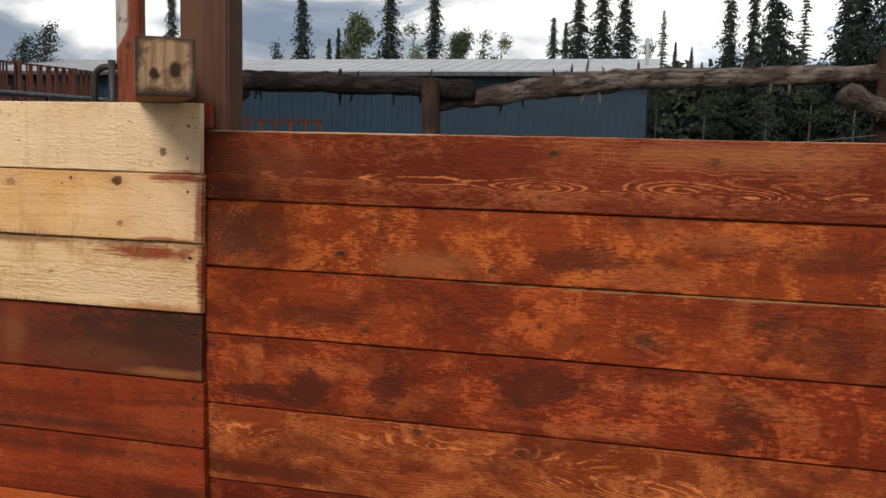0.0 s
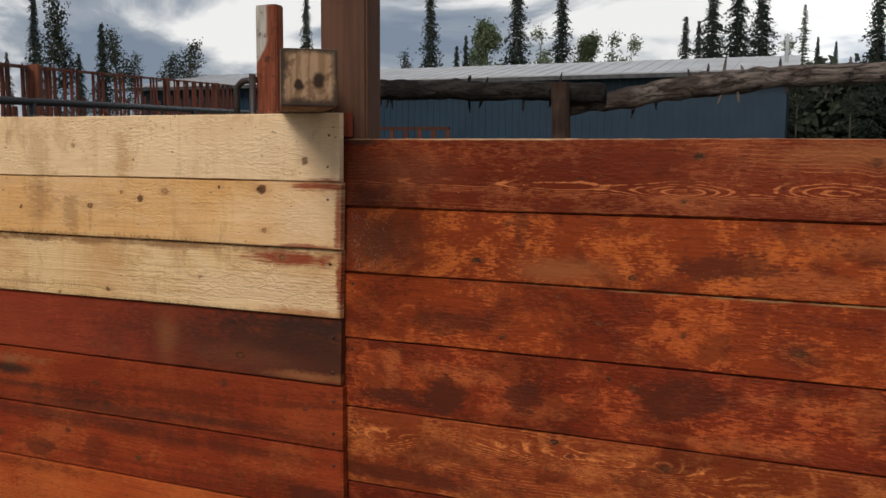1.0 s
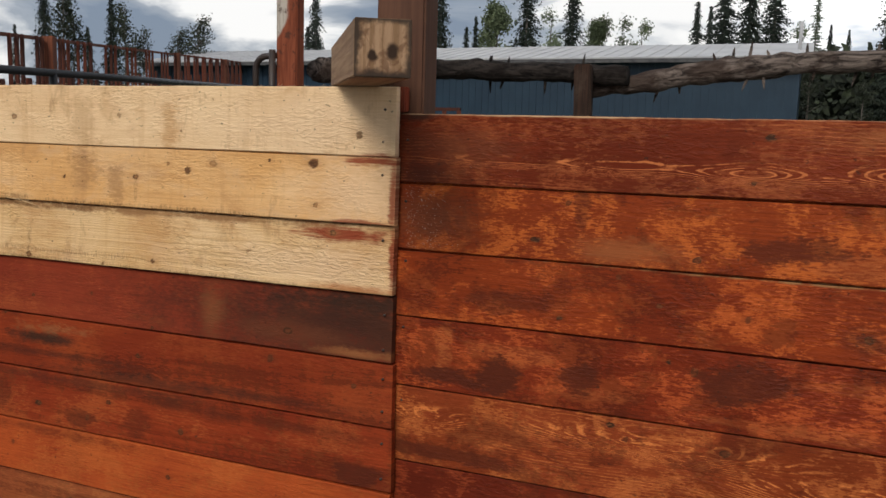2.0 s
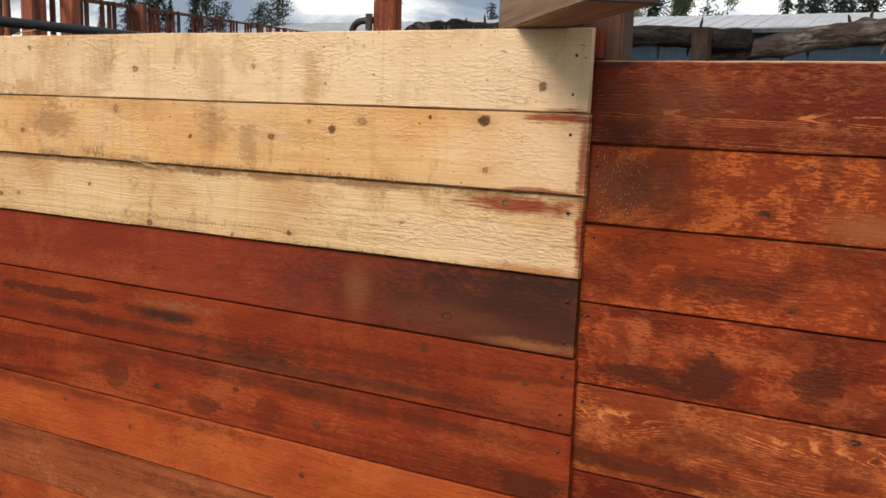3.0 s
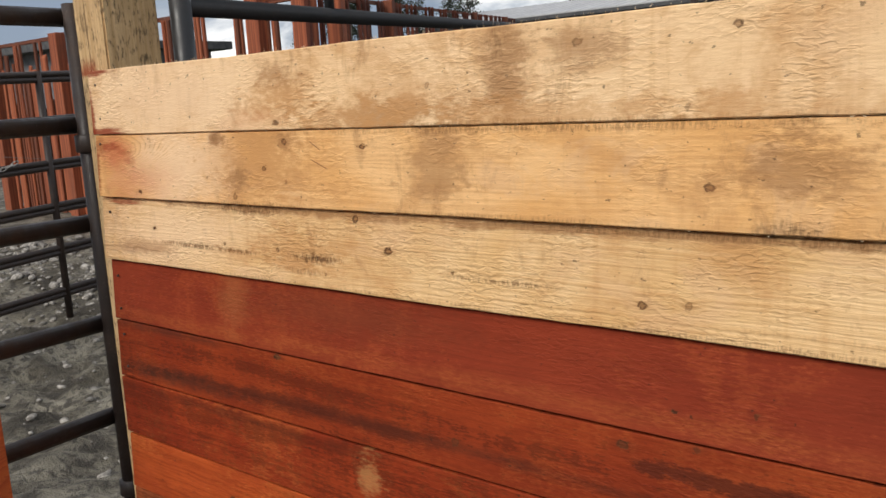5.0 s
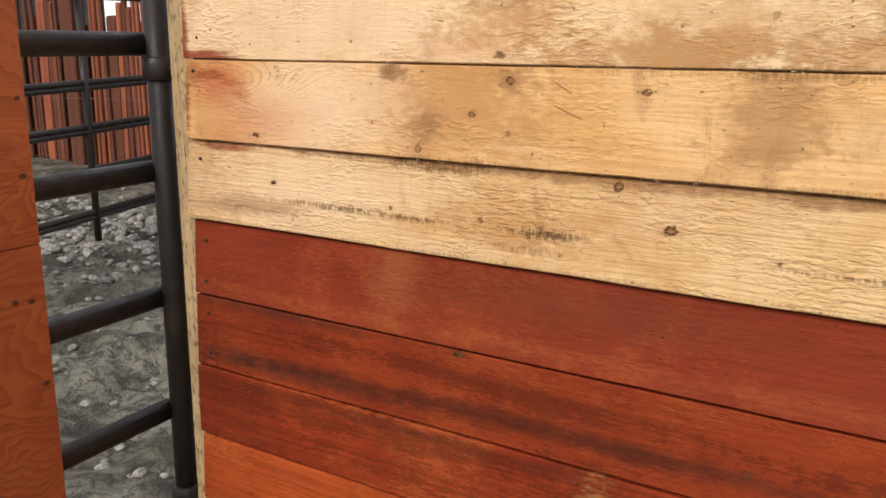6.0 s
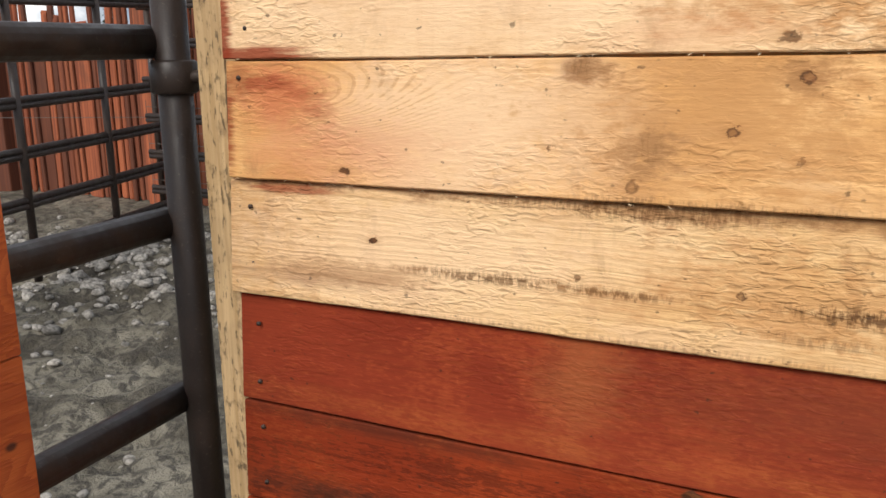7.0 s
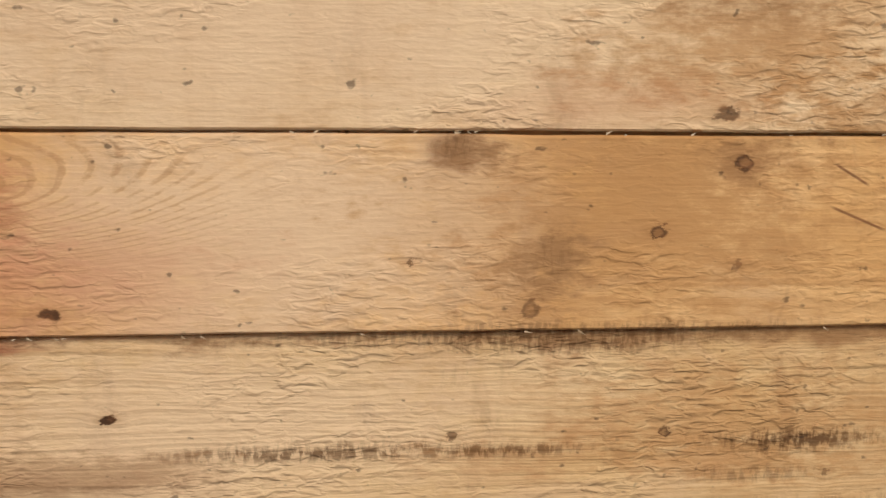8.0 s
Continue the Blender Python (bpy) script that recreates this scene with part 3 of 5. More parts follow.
# ---- the board wall: the half-stained panel ----
L_X0, L_X1 = -4.809, -1.145
L_SEAMS = [1.655, 1.474, 1.293, 1.107, 0.922, 0.741, 0.558, 0.378, 0.192, 0.01, -0.175]
LEFT_BOARDS = [
    # y at the top and low edge, then colours and marks
    dict(y=(2.008, 2.005), light=(0.851, 0.610, 0.360), mean=(0.782, 0.534, 0.297), deep=(0.575, 0.338, 0.148), bold=0.5,
         knots=[(-4.01, 1.492, 0.010), (-3.55, 1.555, 0.007), (-3.21, 1.612, 0.010), (-3.01, 1.496, 0.006), (-2.93, 1.618, 0.009), (-2.485, 1.558, 0.011),
                (-2.06, 1.567, 0.010), (-1.83, 1.527, 0.005), (-1.72, 1.616, 0.005), (-1.25, 1.529, 0.013)],
         stains_shade=[(-4.45, 1.57, 0.40, 0.10, "peach", 0.7), (-4.00, 1.545, 0.13, 0.06, "ochre", 0.75), (-4.08, 1.50, 0.12, 0.025, "wash", 0.22), (-4.0, 1.60, 0.08, 0.03, "grey", 0.5), (-1.35, 1.55, 0.35, 0.09, "peach", 0.5), (-4.815, 1.52, 0.020, 0.10, "red", 0.9), (-4.75, 1.480, 0.10, 0.014, "red", 0.9), (-4.80, 1.652, 0.12, 0.012, "red", 0.9), (-1.20, 1.465, 0.09, 0.016, "red", 0.9), (-3.36, 1.585, 0.05, 0.09, "grey", 0.75), (-3.20, 1.60, 0.06, 0.04, "grey", 0.6), (-3.66, 1.50, 0.20, 0.04, "grey", 0.6), (-3.3, 1.478, 0.5, 0.007, "mould", 0.6), (-2.62, 1.55, 0.05, 0.08, "grey", 0.35), (-2.2, 1.56, 0.04, 0.08, "grey", 0.3),
                 (-1.87, 1.53, 0.03, 0.07, "ochre", 0.6), (-3.25, 1.49, 0.3, 0.03, "ochre", 0.55), (-3.62, 1.52, 0.10, 0.05, "ochre", 0.6), (-3.82, 1.50, 0.16, 0.045, "ochre", 0.6), (-2.95, 1.49, 0.10, 0.03, "ochre", 0.5), (-2.1, 1.60, 0.03, 0.05, "ochre", 0.3), (-3.38, 1.62, 0.02, 0.03, "mould", 0.5)]),
    dict(y=(2.009, 2.001), light=(0.805, 0.501, 0.233), mean=(0.713, 0.392, 0.148), deep=(0.460, 0.218, 0.074), bold=0.8, ring=0.42, thin=(0.42, 0.20, 0.08), cuts=[(-3.904, 1.448, -3.869, 1.428, 0.0018), (-3.905, 1.409, -3.848, 1.386, 0.0018)],
         lumps=[(-4.70, 1.415, 0.22, 0.06, 0.13)],
         knots=[(-4.60, 1.315, 0.009), (-4.18, 1.316, 0.010), (-4.065, 1.386, 0.008), (-3.99, 1.355, 0.005), (-3.99, 1.448, 0.010), (-3.74, 1.435, 0.008), (-4.29, 1.359, 0.004), (-2.975, 1.367, 0.010), (-2.57, 1.444, 0.014),
                (-2.28, 1.377, 0.006), (-2.0, 1.388, 0.010), (-1.88, 1.432, 0.007), (-1.81, 1.414, 0.013), (-1.72, 1.437, 0.013), (-1.53, 1.453, 0.006), (-1.39, 1.449, 0.016), (-1.38, 1.337, 0.009)],
         stains_shade=[(-4.42, 1.39, 0.22, 0.13, "peach", 0.8), (-4.70, 1.39, 0.10, 0.11, "wash", 0.38), (-4.62, 1.33, 0.12, 0.05, "wash", 0.30), (-4.06, 1.40, 0.17, 0.10, "ochre", 0.8), (-3.99, 1.448, 0.03, 0.02, "grey", 0.6), (-4.255, 1.46, 0.025, 0.02, "brown", 0.4), (-1.22, 1.38, 0.20, 0.12, "peach", 0.6), (-4.70, 1.43, 0.07, 0.045, "wash", 0.85), (-4.64, 1.40, 0.03, 0.012, "red", 0.35), (-4.66, 1.425, 0.04, 0.008, "red", 0.4), (-4.74, 1.44, 0.05, 0.012, "red", 0.6), (-4.79, 1.45, 0.03, 0.03, "red", 0.5), (-4.55, 1.36, 0.12, 0.04, "wash", 0.25), (-4.818, 1.385, 0.018, 0.09, "red", 0.8), (-1.21, 1.463, 0.10, 0.014, "red", 0.9),
                 (-1.148, 1.37, 0.013, 0.10, "red", 0.85), (-1.24, 1.298, 0.10, 0.008, "red", 0.8), (-2.0, 1.345, 0.008, 0.04, "mould", 0.6), (-2.85, 1.40, 0.10, 0.05, "grey", 0.7), (-3.55, 1.40, 0.08, 0.06, "grey", 0.6), (-4.16, 1.36, 0.035, 0.03, "grey", 0.65), (-4.24, 1.458, 0.03, 0.015, "grey", 0.75), (-3.3, 1.468, 0.5, 0.010, "mould", 0.6), (-2.2, 1.41, 0.05, 0.06, "grey", 0.6), (-2.08, 1.36, 0.03, 0.06, "grey", 0.6), (-2.84, 1.304, 0.07, 0.018, "black", 0.7), (-2.66, 1.313, 0.06, 0.026, "mould", 0.75), (-2.5, 1.303, 0.10, 0.014, "black", 0.55),
                 (-2.15, 1.300, 0.30, 0.010, "mould", 0.7), (-1.75, 1.299, 0.25, 0.010, "mould", 0.6), (-3.4, 1.299, 0.3, 0.008, "mould", 0.5), (-4.16, 1.365, 0.022, 0.022, "mould", 0.35), (-4.25, 1.462, 0.02, 0.012, "mould", 0.5), (-4.1, 1.297, 0.2, 0.007, "mould", 0.6)]),
    dict(y=(2.013, 2.002), light=(0.766, 0.530, 0.282), mean=(0.683, 0.432, 0.195), deep=(0.483, 0.262, 0.095), bold=1.2,
         knots=[(-4.56, 1.215, 0.006), (-4.25, 1.192, 0.006), (-4.045, 1.190, 0.007), (-3.88, 1.144, 0.005), (-3.78, 1.277, 0.010), (-3.685, 1.212, 0.011), (-3.51, 1.18, 0.005), (-3.095, 1.16, 0.010), (-3.01, 1.168, 0.008),
                (-2.69, 1.217, 0.006), (-2.44, 1.122, 0.012), (-2.13, 1.117, 0.006), (-1.94, 1.138, 0.009), (-1.60, 1.196, 0.006), (-1.33, 1.265, 0.011)],
         stains_shade=[(-4.5, 1.20, 0.35, 0.10, "peach", 0.6), (-4.0, 1.20, 0.16, 0.05, "ochre", 0.65), (-4.66, 1.150, 0.14, 0.014, "brown", 0.35), (-4.2, 1.286, 0.25, 0.010, "mould", 0.7), (-1.4, 1.17, 0.3, 0.06, "peach", 0.5), (-3.2, 1.284, 1.3, 0.010, "grey", 0.8), (-1.7, 1.286, 0.6, 0.012, "black", 0.45), (-4.38, 1.178, 0.12, 0.009, "mould", 1.0), (-4.2, 1.176, 0.10, 0.007, "mould", 0.8), (-3.92, 1.178, 0.09, 0.012, "mould", 0.9), (-3.92, 1.178, 0.06, 0.006, "black", 0.6), (-3.4, 1.172, 0.12, 0.006, "mould", 0.7), (-2.3, 1.14, 0.5, 0.010, "mould", 0.5), (-4.6, 1.165, 0.16, 0.016, "grey", 0.5), (-4.05, 1.165, 0.25, 0.02, "ochre", 0.5), (-4.19, 1.175, 0.06, 0.006, "mould", 0.75), (-3.91, 1.178, 0.07, 0.012, "mould", 0.9), (-4.7, 1.283, 0.08, 0.008, "red", 0.7), (-1.30, 1.262, 0.13, 0.020, "red", 0.95), (-1.147, 1.20, 0.011, 0.09, "red", 0.9),
                 (-1.27, 1.116, 0.12, 0.013, "rust", 0.85), (-2.44, 1.175, 0.010, 0.045, "mould", 0.55), (-2.9, 1.285, 0.6, 0.008, "mould", 0.6), (-2.0, 1.283, 0.5, 0.012, "grey", 0.75), (-2.3, 1.28, 0.12, 0.012, "black", 0.4), (-2.6, 1.115, 0.6, 0.008, "mould", 0.6), (-1.7, 1.113, 0.35, 0.008, "mould", 0.6),
                 (-4.0, 1.115, 0.8, 0.006, "mould", 0.4), (-4.15, 1.28, 0.15, 0.010, "mould", 0.6), (-3.95, 1.145, 0.06, 0.008, "mould", 0.5)]),
    dict(y=(2.016, 2.008), light=(0.253, 0.041, 0.017), mean=(0.209, 0.032, 0.014), deep=(0.117, 0.019, 0.008), bold=0.6, thin=(0.385, 0.084, 0.026), blotch=0.31,
         knots=[(-3.04, 0.976, 0.006), (-2.9, 0.994, 0.006), (-2.435, 0.988, 0.007), (-2.19, 1.016, 0.007), (-1.95, 0.934, 0.007), (-1.47, 0.979, 0.015)],
         stains_shade=[(-1.35, 1.01, 0.60, 0.14, "black", 0.70), (-1.22, 1.03, 0.30, 0.10, "black", 0.55), (-1.22, 1.085, 0.25, 0.03, "black", 0.7), (-1.73, 1.01, 0.04, 0.08, "rust", 0.25), (-4.25, 1.05, 0.06, 0.09, "rust", 0.32), (-3.85, 1.05, 0.32, 0.05, "brown", 0.35), (-3.2, 0.955, 0.9, 0.022, "thin", 0.4), (-4.4, 0.95, 0.5, 0.02, "thin", 0.4), (-1.45, 0.975, 0.20, 0.03, "brown", 0.6), (-1.25, 0.94, 0.12, 0.012, "rust", 0.5)]),
    dict(y=(2.012, 2.008), light=(0.281, 0.045, 0.013), mean=(0.209, 0.030, 0.010), deep=(0.083, 0.012, 0.005), bold=0.7, thin=(0.403, 0.096, 0.024), blotch=0.22,
         knots=[(-4.09, 0.913, 0.011), (-3.53, 0.812, 0.012), (-3.14, 0.893, 0.013), (-3.0, 0.914, 0.008), (-2.565, 0.921, 0.008), (-2.01, 0.838, 0.009), (-1.53, 0.892, 0.013), (-1.26, 0.848, 0.009)],
         stains_shade=[(-2.39, 0.85, 0.13, 0.020, "black", 0.9), (-1.6, 0.775, 0.45, 0.014, "black", 0.4), (-3.6, 0.80, 0.5, 0.014, "black", 0.4), (-2.3, 0.80, 0.35, 0.012, "black", 0.45), (-2.9, 0.86, 0.25, 0.018, "dark", 0.8), (-4.5, 0.785, 0.36, 0.024, "black", 0.65), (-4.0, 0.80, 0.40, 0.02, "dark", 0.8), (-4.6, 0.915, 0.3, 0.016, "black", 0.5), (-2.0, 0.76, 0.35, 0.022, "black", 0.6), (-2.7, 0.80, 0.3, 0.02, "dark", 0.8), (-2.35, 0.885, 0.12, 0.015, "grey", 0.35)]),
    dict(y=(2.010, 2.010), light=(0.298, 0.045, 0.013), mean=(0.218, 0.029, 0.010), deep=(0.076, 0.011, 0.004), bold=0.8, thin=(0.498, 0.134, 0.035), blotch=0.30,
         knots=[(-2.43, 0.629, 0.013), (-2.22, 0.61, 0.010), (-2.13, 0.674, 0.010), (-2.01, 0.736, 0.007), (-1.85, 0.622, 0.012)],
         stains_shade=[(-2.25, 0.60, 0.06, 0.04, "dark", 0.6), (-2.02, 0.61, 0.05, 0.05, "dark", 0.5), (-2.6, 0.64, 0.05, 0.05, "dark", 0.5), (-3.80, 0.655, 0.035, 0.06, "ochre", 0.5), (-2.2, 0.72, 0.5, 0.018, "black", 0.55), (-1.6, 0.70, 0.4, 0.016, "dark", 0.7), (-1.25, 0.60, 0.07, 0.03, "dark", 0.8), (-4.3, 0.72, 0.5, 0.014, "dark", 0.6)]),
    dict(y=(2.012, 2.006), light=(0.430, 0.081, 0.019), mean=(0.338, 0.056, 0.015), deep=(0.134, 0.020, 0.005), bold=0.8, thin=(0.560, 0.158, 0.036), blotch=0.30,
         # the long dark strip paints the shadow below the board above
         knots=[(-4.33, 0.469, 0.011), (-4.01, 0.472, 0.009), (-2.84, 0.513, 0.008), (-2.55, 0.477, 0.009), (-1.9, 0.47, 0.01)], stains_shade=[(-3.0, 0.54, 0.8, 0.016, "dark", 0.6)]),
    dict(y=(2.012, 2.006), light=(0.318, 0.084, 0.028), mean=(0.233, 0.056, 0.020), deep=(0.095, 0.020, 0.008), bold=0.9, thin=(0.448, 0.151, 0.047), blotch=0.50,
         knots=[(-3.6, 0.30, 0.01), (-2.3, 0.32, 0.012), (-1.95, 0.355, 0.012)], stains_shade=[(-1.9, 0.36, 0.1, 0.012, "black", 0.8)]),
    dict(y=(2.012, 2.008), light=(0.355, 0.064, 0.018), mean=(0.267, 0.040, 0.011), deep=(0.095, 0.016, 0.005), bold=0.8, thin=(0.470, 0.125, 0.030), blotch=0.50, knots=[(-3.2, 0.1, 0.012)], stains_shade=[]),
    dict(y=(2.012, 2.008), light=(0.277, 0.050, 0.014), mean=(0.215, 0.034, 0.011), deep=(0.096, 0.016, 0.005), bold=0.8, thin=(0.407, 0.109, 0.029), blotch=0.40, knots=[(-4.1, -0.08, 0.012)], stains_shade=[]),
]
fence_l = empty("plank_panel", (-3.0, 2.03, 0), label="board panel, three bare pale boards over red-brown stained ones", category="wooden fence")
boards_l, boards_r = [], []
for i, d in enumerate(LEFT_BOARDS):
    gap = 0.0015 if i == 0 else 0.003 if i < 3 else 0.0042
    mat = board_material("sawn_board_%s" % "abcdefghij"[i], 1.7 + 3.1 * i, d["light"], d["mean"], d["deep"], d["knots"], d["stains_shade"], d.get("blotch", 0), d["bold"], d.get("thin"), d.get("ring", 0.0), gloss=0.8 if i < 3 else 0.66, relief=(0.88, 0.72, 1.2)[i] if i < 3 else 0.5, dirt=(0.8, 11.0, (0.15, 0.6, 0.55, 0.25, 0.5, 0.5, 0.5)[i - 3] if i > 2 else 0), thin_size=2.6, lumps=d.get("lumps", ()), ridge=(0.12, 0.18, 0.8)[i] if i < 3 else 0.2, knot_tone=(0.45, 0.8, 0.9)[i] if i < 3 else 0.8, cuts=d.get("cuts", ()))
    bm = board_mesh(L_X0 + 0.004 * math.sin(i * 2.3), L_X1 + 0.003 * math.sin(i * 1.7), L_SEAMS[i + 1] + gap, L_SEAMS[i] - gap * 0.5, d["y"][0], d["y"][1], 0.022, 10 + i, end_lean=(-0.022, 0.002), rebate=i > 0)
    boards_l.append(part("board", bm, mat, fence_l, "bare pale sawn board with knots" if i < 3 else "red-brown stained board"))
for x, z in ((-1.18, 1.513), (-1.176, 1.596), (-1.181, 1.427), (-1.176, 1.326), (-1.177, 1.255), (-1.178, 1.149), (-1.168, 1.056), (-1.17, 0.96), (-1.17, 0.88), (-1.17, 0.79), (-1.17, 0.70), (-1.17, 0.60),
             (-4.768, 1.52), (-4.775, 1.615), (-4.787, 1.448), (-4.781, 1.34), (-4.781, 1.251), (-4.781, 1.161), (-4.78, 1.06), (-4.785, 0.96), (-4.785, 0.88), (-4.785, 0.78)):
    screw(x, 2.0055, z, next(b for b, low in zip(boards_l, L_SEAMS[1:]) if z > low))

# ---- the wholly stained panel beside it ----
R_SEAMS = [1.589, 1.407, 1.231, 1.052, 0.861, 0.650, 0.46, 0.27, 0.07, -0.13]
RIGHT_BOARDS = [
    dict(y=(2.041, 2.034), light=(0.191, 0.030, 0.009), mean=(0.134, 0.019, 0.006), deep=(0.058, 0.009, 0.003), bold=0.5, thin=(0.620, 0.190, 0.060), blotch=0.20, ring=0.8,
         knots=[(-0.24, 1.548, 0.011), (0.12, 1.538, 0.011), (-0.27, 1.445, 0.006)],
         lumps=[(-0.27, 1.462, 0.15, 0.026, 0.075), (0.05, 1.465, 0.14, 0.028, 0.07), (-0.55, 1.468, 0.16, 0.020, 0.035), (-0.85, 1.472, 0.22, 0.014, 0.025), (0.21, 1.455, 0.08, 0.02, 0.05), (0.45, 1.46, 0.2, 0.02, 0.05)],
         stains_shade=[(-1.08, 1.43, 0.14, 0.035, "black", 0.5), (-1.09, 1.582, 0.05, 0.012, "black", 0.8), (0.15, 1.55, 0.25, 0.03, "rust", 0.45), (-0.75, 1.588, 0.35, 0.0035, "pale", 0.8), (0.6, 1.588, 0.9, 0.002, "pale", 0.5), (-1.0, 1.50, 0.16, 0.05, "brown", 0.6)]),
    dict(y=(2.040, 2.036), light=(0.272, 0.046, 0.010), mean=(0.195, 0.030, 0.008), deep=(0.086, 0.011, 0.005), bold=0.6, thin=(0.564, 0.135, 0.026), blotch=0.74,
         knots=[(-0.77, 1.284, 0.011), (-0.69, 1.38, 0.008), (-0.38, 1.263, 0.010)], stains_shade=[(-1.06, 1.32, 0.13, 0.07, "brown", 0.75), (-0.66, 1.36, 0.02, 0.05, "dark", 0.5), (0.12, 1.35, 0.10, 0.03, "dark", 0.5), (0.36, 1.33, 0.12, 0.04, "dark", 0.45), (-0.03, 1.27, 0.14, 0.03, "thin", 0.7), (0.1, 1.36, 0.2, 0.02, "thin", 0.5), (-0.16, 1.30, 0.10, 0.03, "dark", 0.7), (-0.55, 1.27, 0.12, 0.03, "rust", 0.4)]),
    dict(y=(2.040, 2.036), light=(0.272, 0.044, 0.010), mean=(0.188, 0.027, 0.008), deep=(0.081, 0.011, 0.005), bold=0.6, thin=(0.524, 0.111, 0.023), blotch=0.70,
         knots=[(-0.70, 1.093, 0.007), (-0.56, 1.207, 0.008), (-0.46, 1.146, 0.007), (-0.26, 1.135, 0.009), (-0.01, 1.117, 0.012), (0.24, 1.176, 0.010)], stains_shade=[(0.2, 1.229, 0.6, 0.0032, "grey", 0.9), (0.33, 1.13, 0.13, 0.05, "dark", 0.65), (0.19, 1.14, 0.03, 0.08, "thin", 0.6), (-0.01, 1.115, 0.05, 0.028, "black", 0.6), (-0.85, 1.12, 0.15, 0.03, "dark", 0.6)]),
    dict(y=(2.040, 2.034), light=(0.202, 0.028, 0.009), mean=(0.142, 0.019, 0.006), deep=(0.064, 0.009, 0.003), bold=0.6, thin=(0.486, 0.094, 0.023), blotch=0.74,
         knots=[(-0.43, 1.014, 0.006), (-0.37, 0.997, 0.012)], stains_shade=[(-1.01, 0.985, 0.022, 0.075, "thin", 0.8), (-0.80, 0.99, 0.12, 0.03, "thin", 0.6), (-0.62, 0.91, 0.14, 0.02, "thin", 0.4), (0.0, 1.0, 0.12, 0.015, "thin", 0.4), (0.25, 0.98, 0.06, 0.03, "thin", 0.7), (0.35, 0.95, 0.03, 0.05, "thin", 0.6), (0.13, 0.985, 0.03, 0.08, "thin", 0.5), (-0.27, 0.98, 0.10, 0.06, "dark", 0.8), (-1.02, 0.90, 0.09, 0.025, "dark", 0.9), (-0.85, 0.92, 0.05, 0.05, "dark", 0.9), (-0.65, 0.95, 0.05, 0.05, "dark", 0.8), (0.22, 0.93, 0.06, 0.05, "dark", 0.8), (-0.1, 0.89, 0.2, 0.02, "thin", 0.5)]),
    dict(y=(2.038, 2.036), light=(0.272, 0.051, 0.015), mean=(0.188, 0.033, 0.009), deep=(0.081, 0.011, 0.005), bold=0.7, thin=(0.640, 0.190, 0.050), blotch=0.40, ring=1.0,
         knots=[(-0.56, 0.841, 0.010), (-0.52, 0.81, 0.007), (-0.29, 0.813, 0.012), (0.18, 0.845, 0.006)], lumps=[(-0.45, 0.80, 0.30, 0.03, 0.06), (0.0, 0.74, 0.25, 0.04, 0.08), (-1.05, 0.78, 0.10, 0.03, 0.05)], stains_shade=[(-1.0, 0.69, 0.2, 0.02, "dark", 0.7)]),
    dict(y=(2.042, 2.036), light=(0.150, 0.021, 0.008), mean=(0.108, 0.014, 0.006), deep=(0.046, 0.008, 0.003), bold=0.6, thin=(0.389, 0.074, 0.023), blotch=0.38, knots=[(-0.5, 0.56, 0.012)], stains_shade=[]),
    dict(y=(2.040, 2.036), light=(0.226, 0.035, 0.009), mean=(0.162, 0.022, 0.008), deep=(0.070, 0.010, 0.005), bold=0.6, thin=(0.486, 0.100, 0.027), blotch=0.50, knots=[(-0.2, 0.36, 0.012)], stains_shade=[]),
    dict(y=(2.040, 2.036), light=(0.197, 0.028, 0.009), mean=(0.134, 0.020, 0.006), deep=(0.058, 0.009, 0.005), bold=0.6, thin=(0.426, 0.087, 0.023), blotch=0.50, knots=[(-0.7, 0.16, 0.012)], stains_shade=[]),
    dict(y=(2.040, 2.036), light=(0.197, 0.028, 0.009), mean=(0.134, 0.020, 0.006), deep=(0.058, 0.009, 0.005), bold=0.6, thin=(0.426, 0.087, 0.023), blotch=0.50, knots=[(0.4, -0.03, 0.012)], stains_shade=[]),
]
fence_r = empty("plank_panel", (0.3, 2.06, 0), label="red-brown stained horizontal board panel, wet and blotchy", category="wooden fence")
for i, d in enumerate(RIGHT_BOARDS):
    mat = board_material("stained_board_%s" % "abcdefghi"[i], 41.3 + 2.7 * i, d["light"], d["mean"], d["deep"], d["knots"], d["stains_shade"], d["blotch"], d["bold"], d["thin"], d.get("ring", 0.0), 0.5, d.get("lumps", ()), 6.5, 0.6, (3.6, 6.0, 0.25 if i == 0 else 0.6))
    bm = board_mesh(-1.170 + 0.003 * math.sin(i * 1.9), 2.52, R_SEAMS[i + 1] + 0.0038, R_SEAMS[i] - 0.001, d["y"][0], d["y"][1], 0.022, 30 + i, rebate=i > 0)
    boards_r.append(part("board", bm, mat, fence_r))
for x, z in ((-1.124, 1.202), (-1.131, 1.088), (-1.127, 1.023), (-1.133, 0.906), (-1.127, 0.821), (-1.131, 0.698), (-1.125, 1.52), (-1.125, 1.44), (-1.127, 1.36), (-1.127, 1.27)):
    screw(x, 2.0375, z, next(b for b, low in zip(boards_r, R_SEAMS[1:]) if z > low))

# red batten whose head shows over the joint of the two panels
part("batten", box((-1.176, 2.0335, 1.592), (-1.132, 2.060, 1.656), 0.003), M_TRIM, fence_r, "head of a red-stained batten")

# posts behind the boards
post = empty("fence_post", (-1.165, 2.11, 0), label="brown-stained square timber post rising above the boards", category="post")
part("shaft", box((-1.236, 2.066, -0.5), (-1.096, 2.152, 2.9), 0.006), M_POST, post)
ppost = empty("fence_post", (-4.82, 2.13, 0), label="pale sawn timber post with a drying crack", category="post")
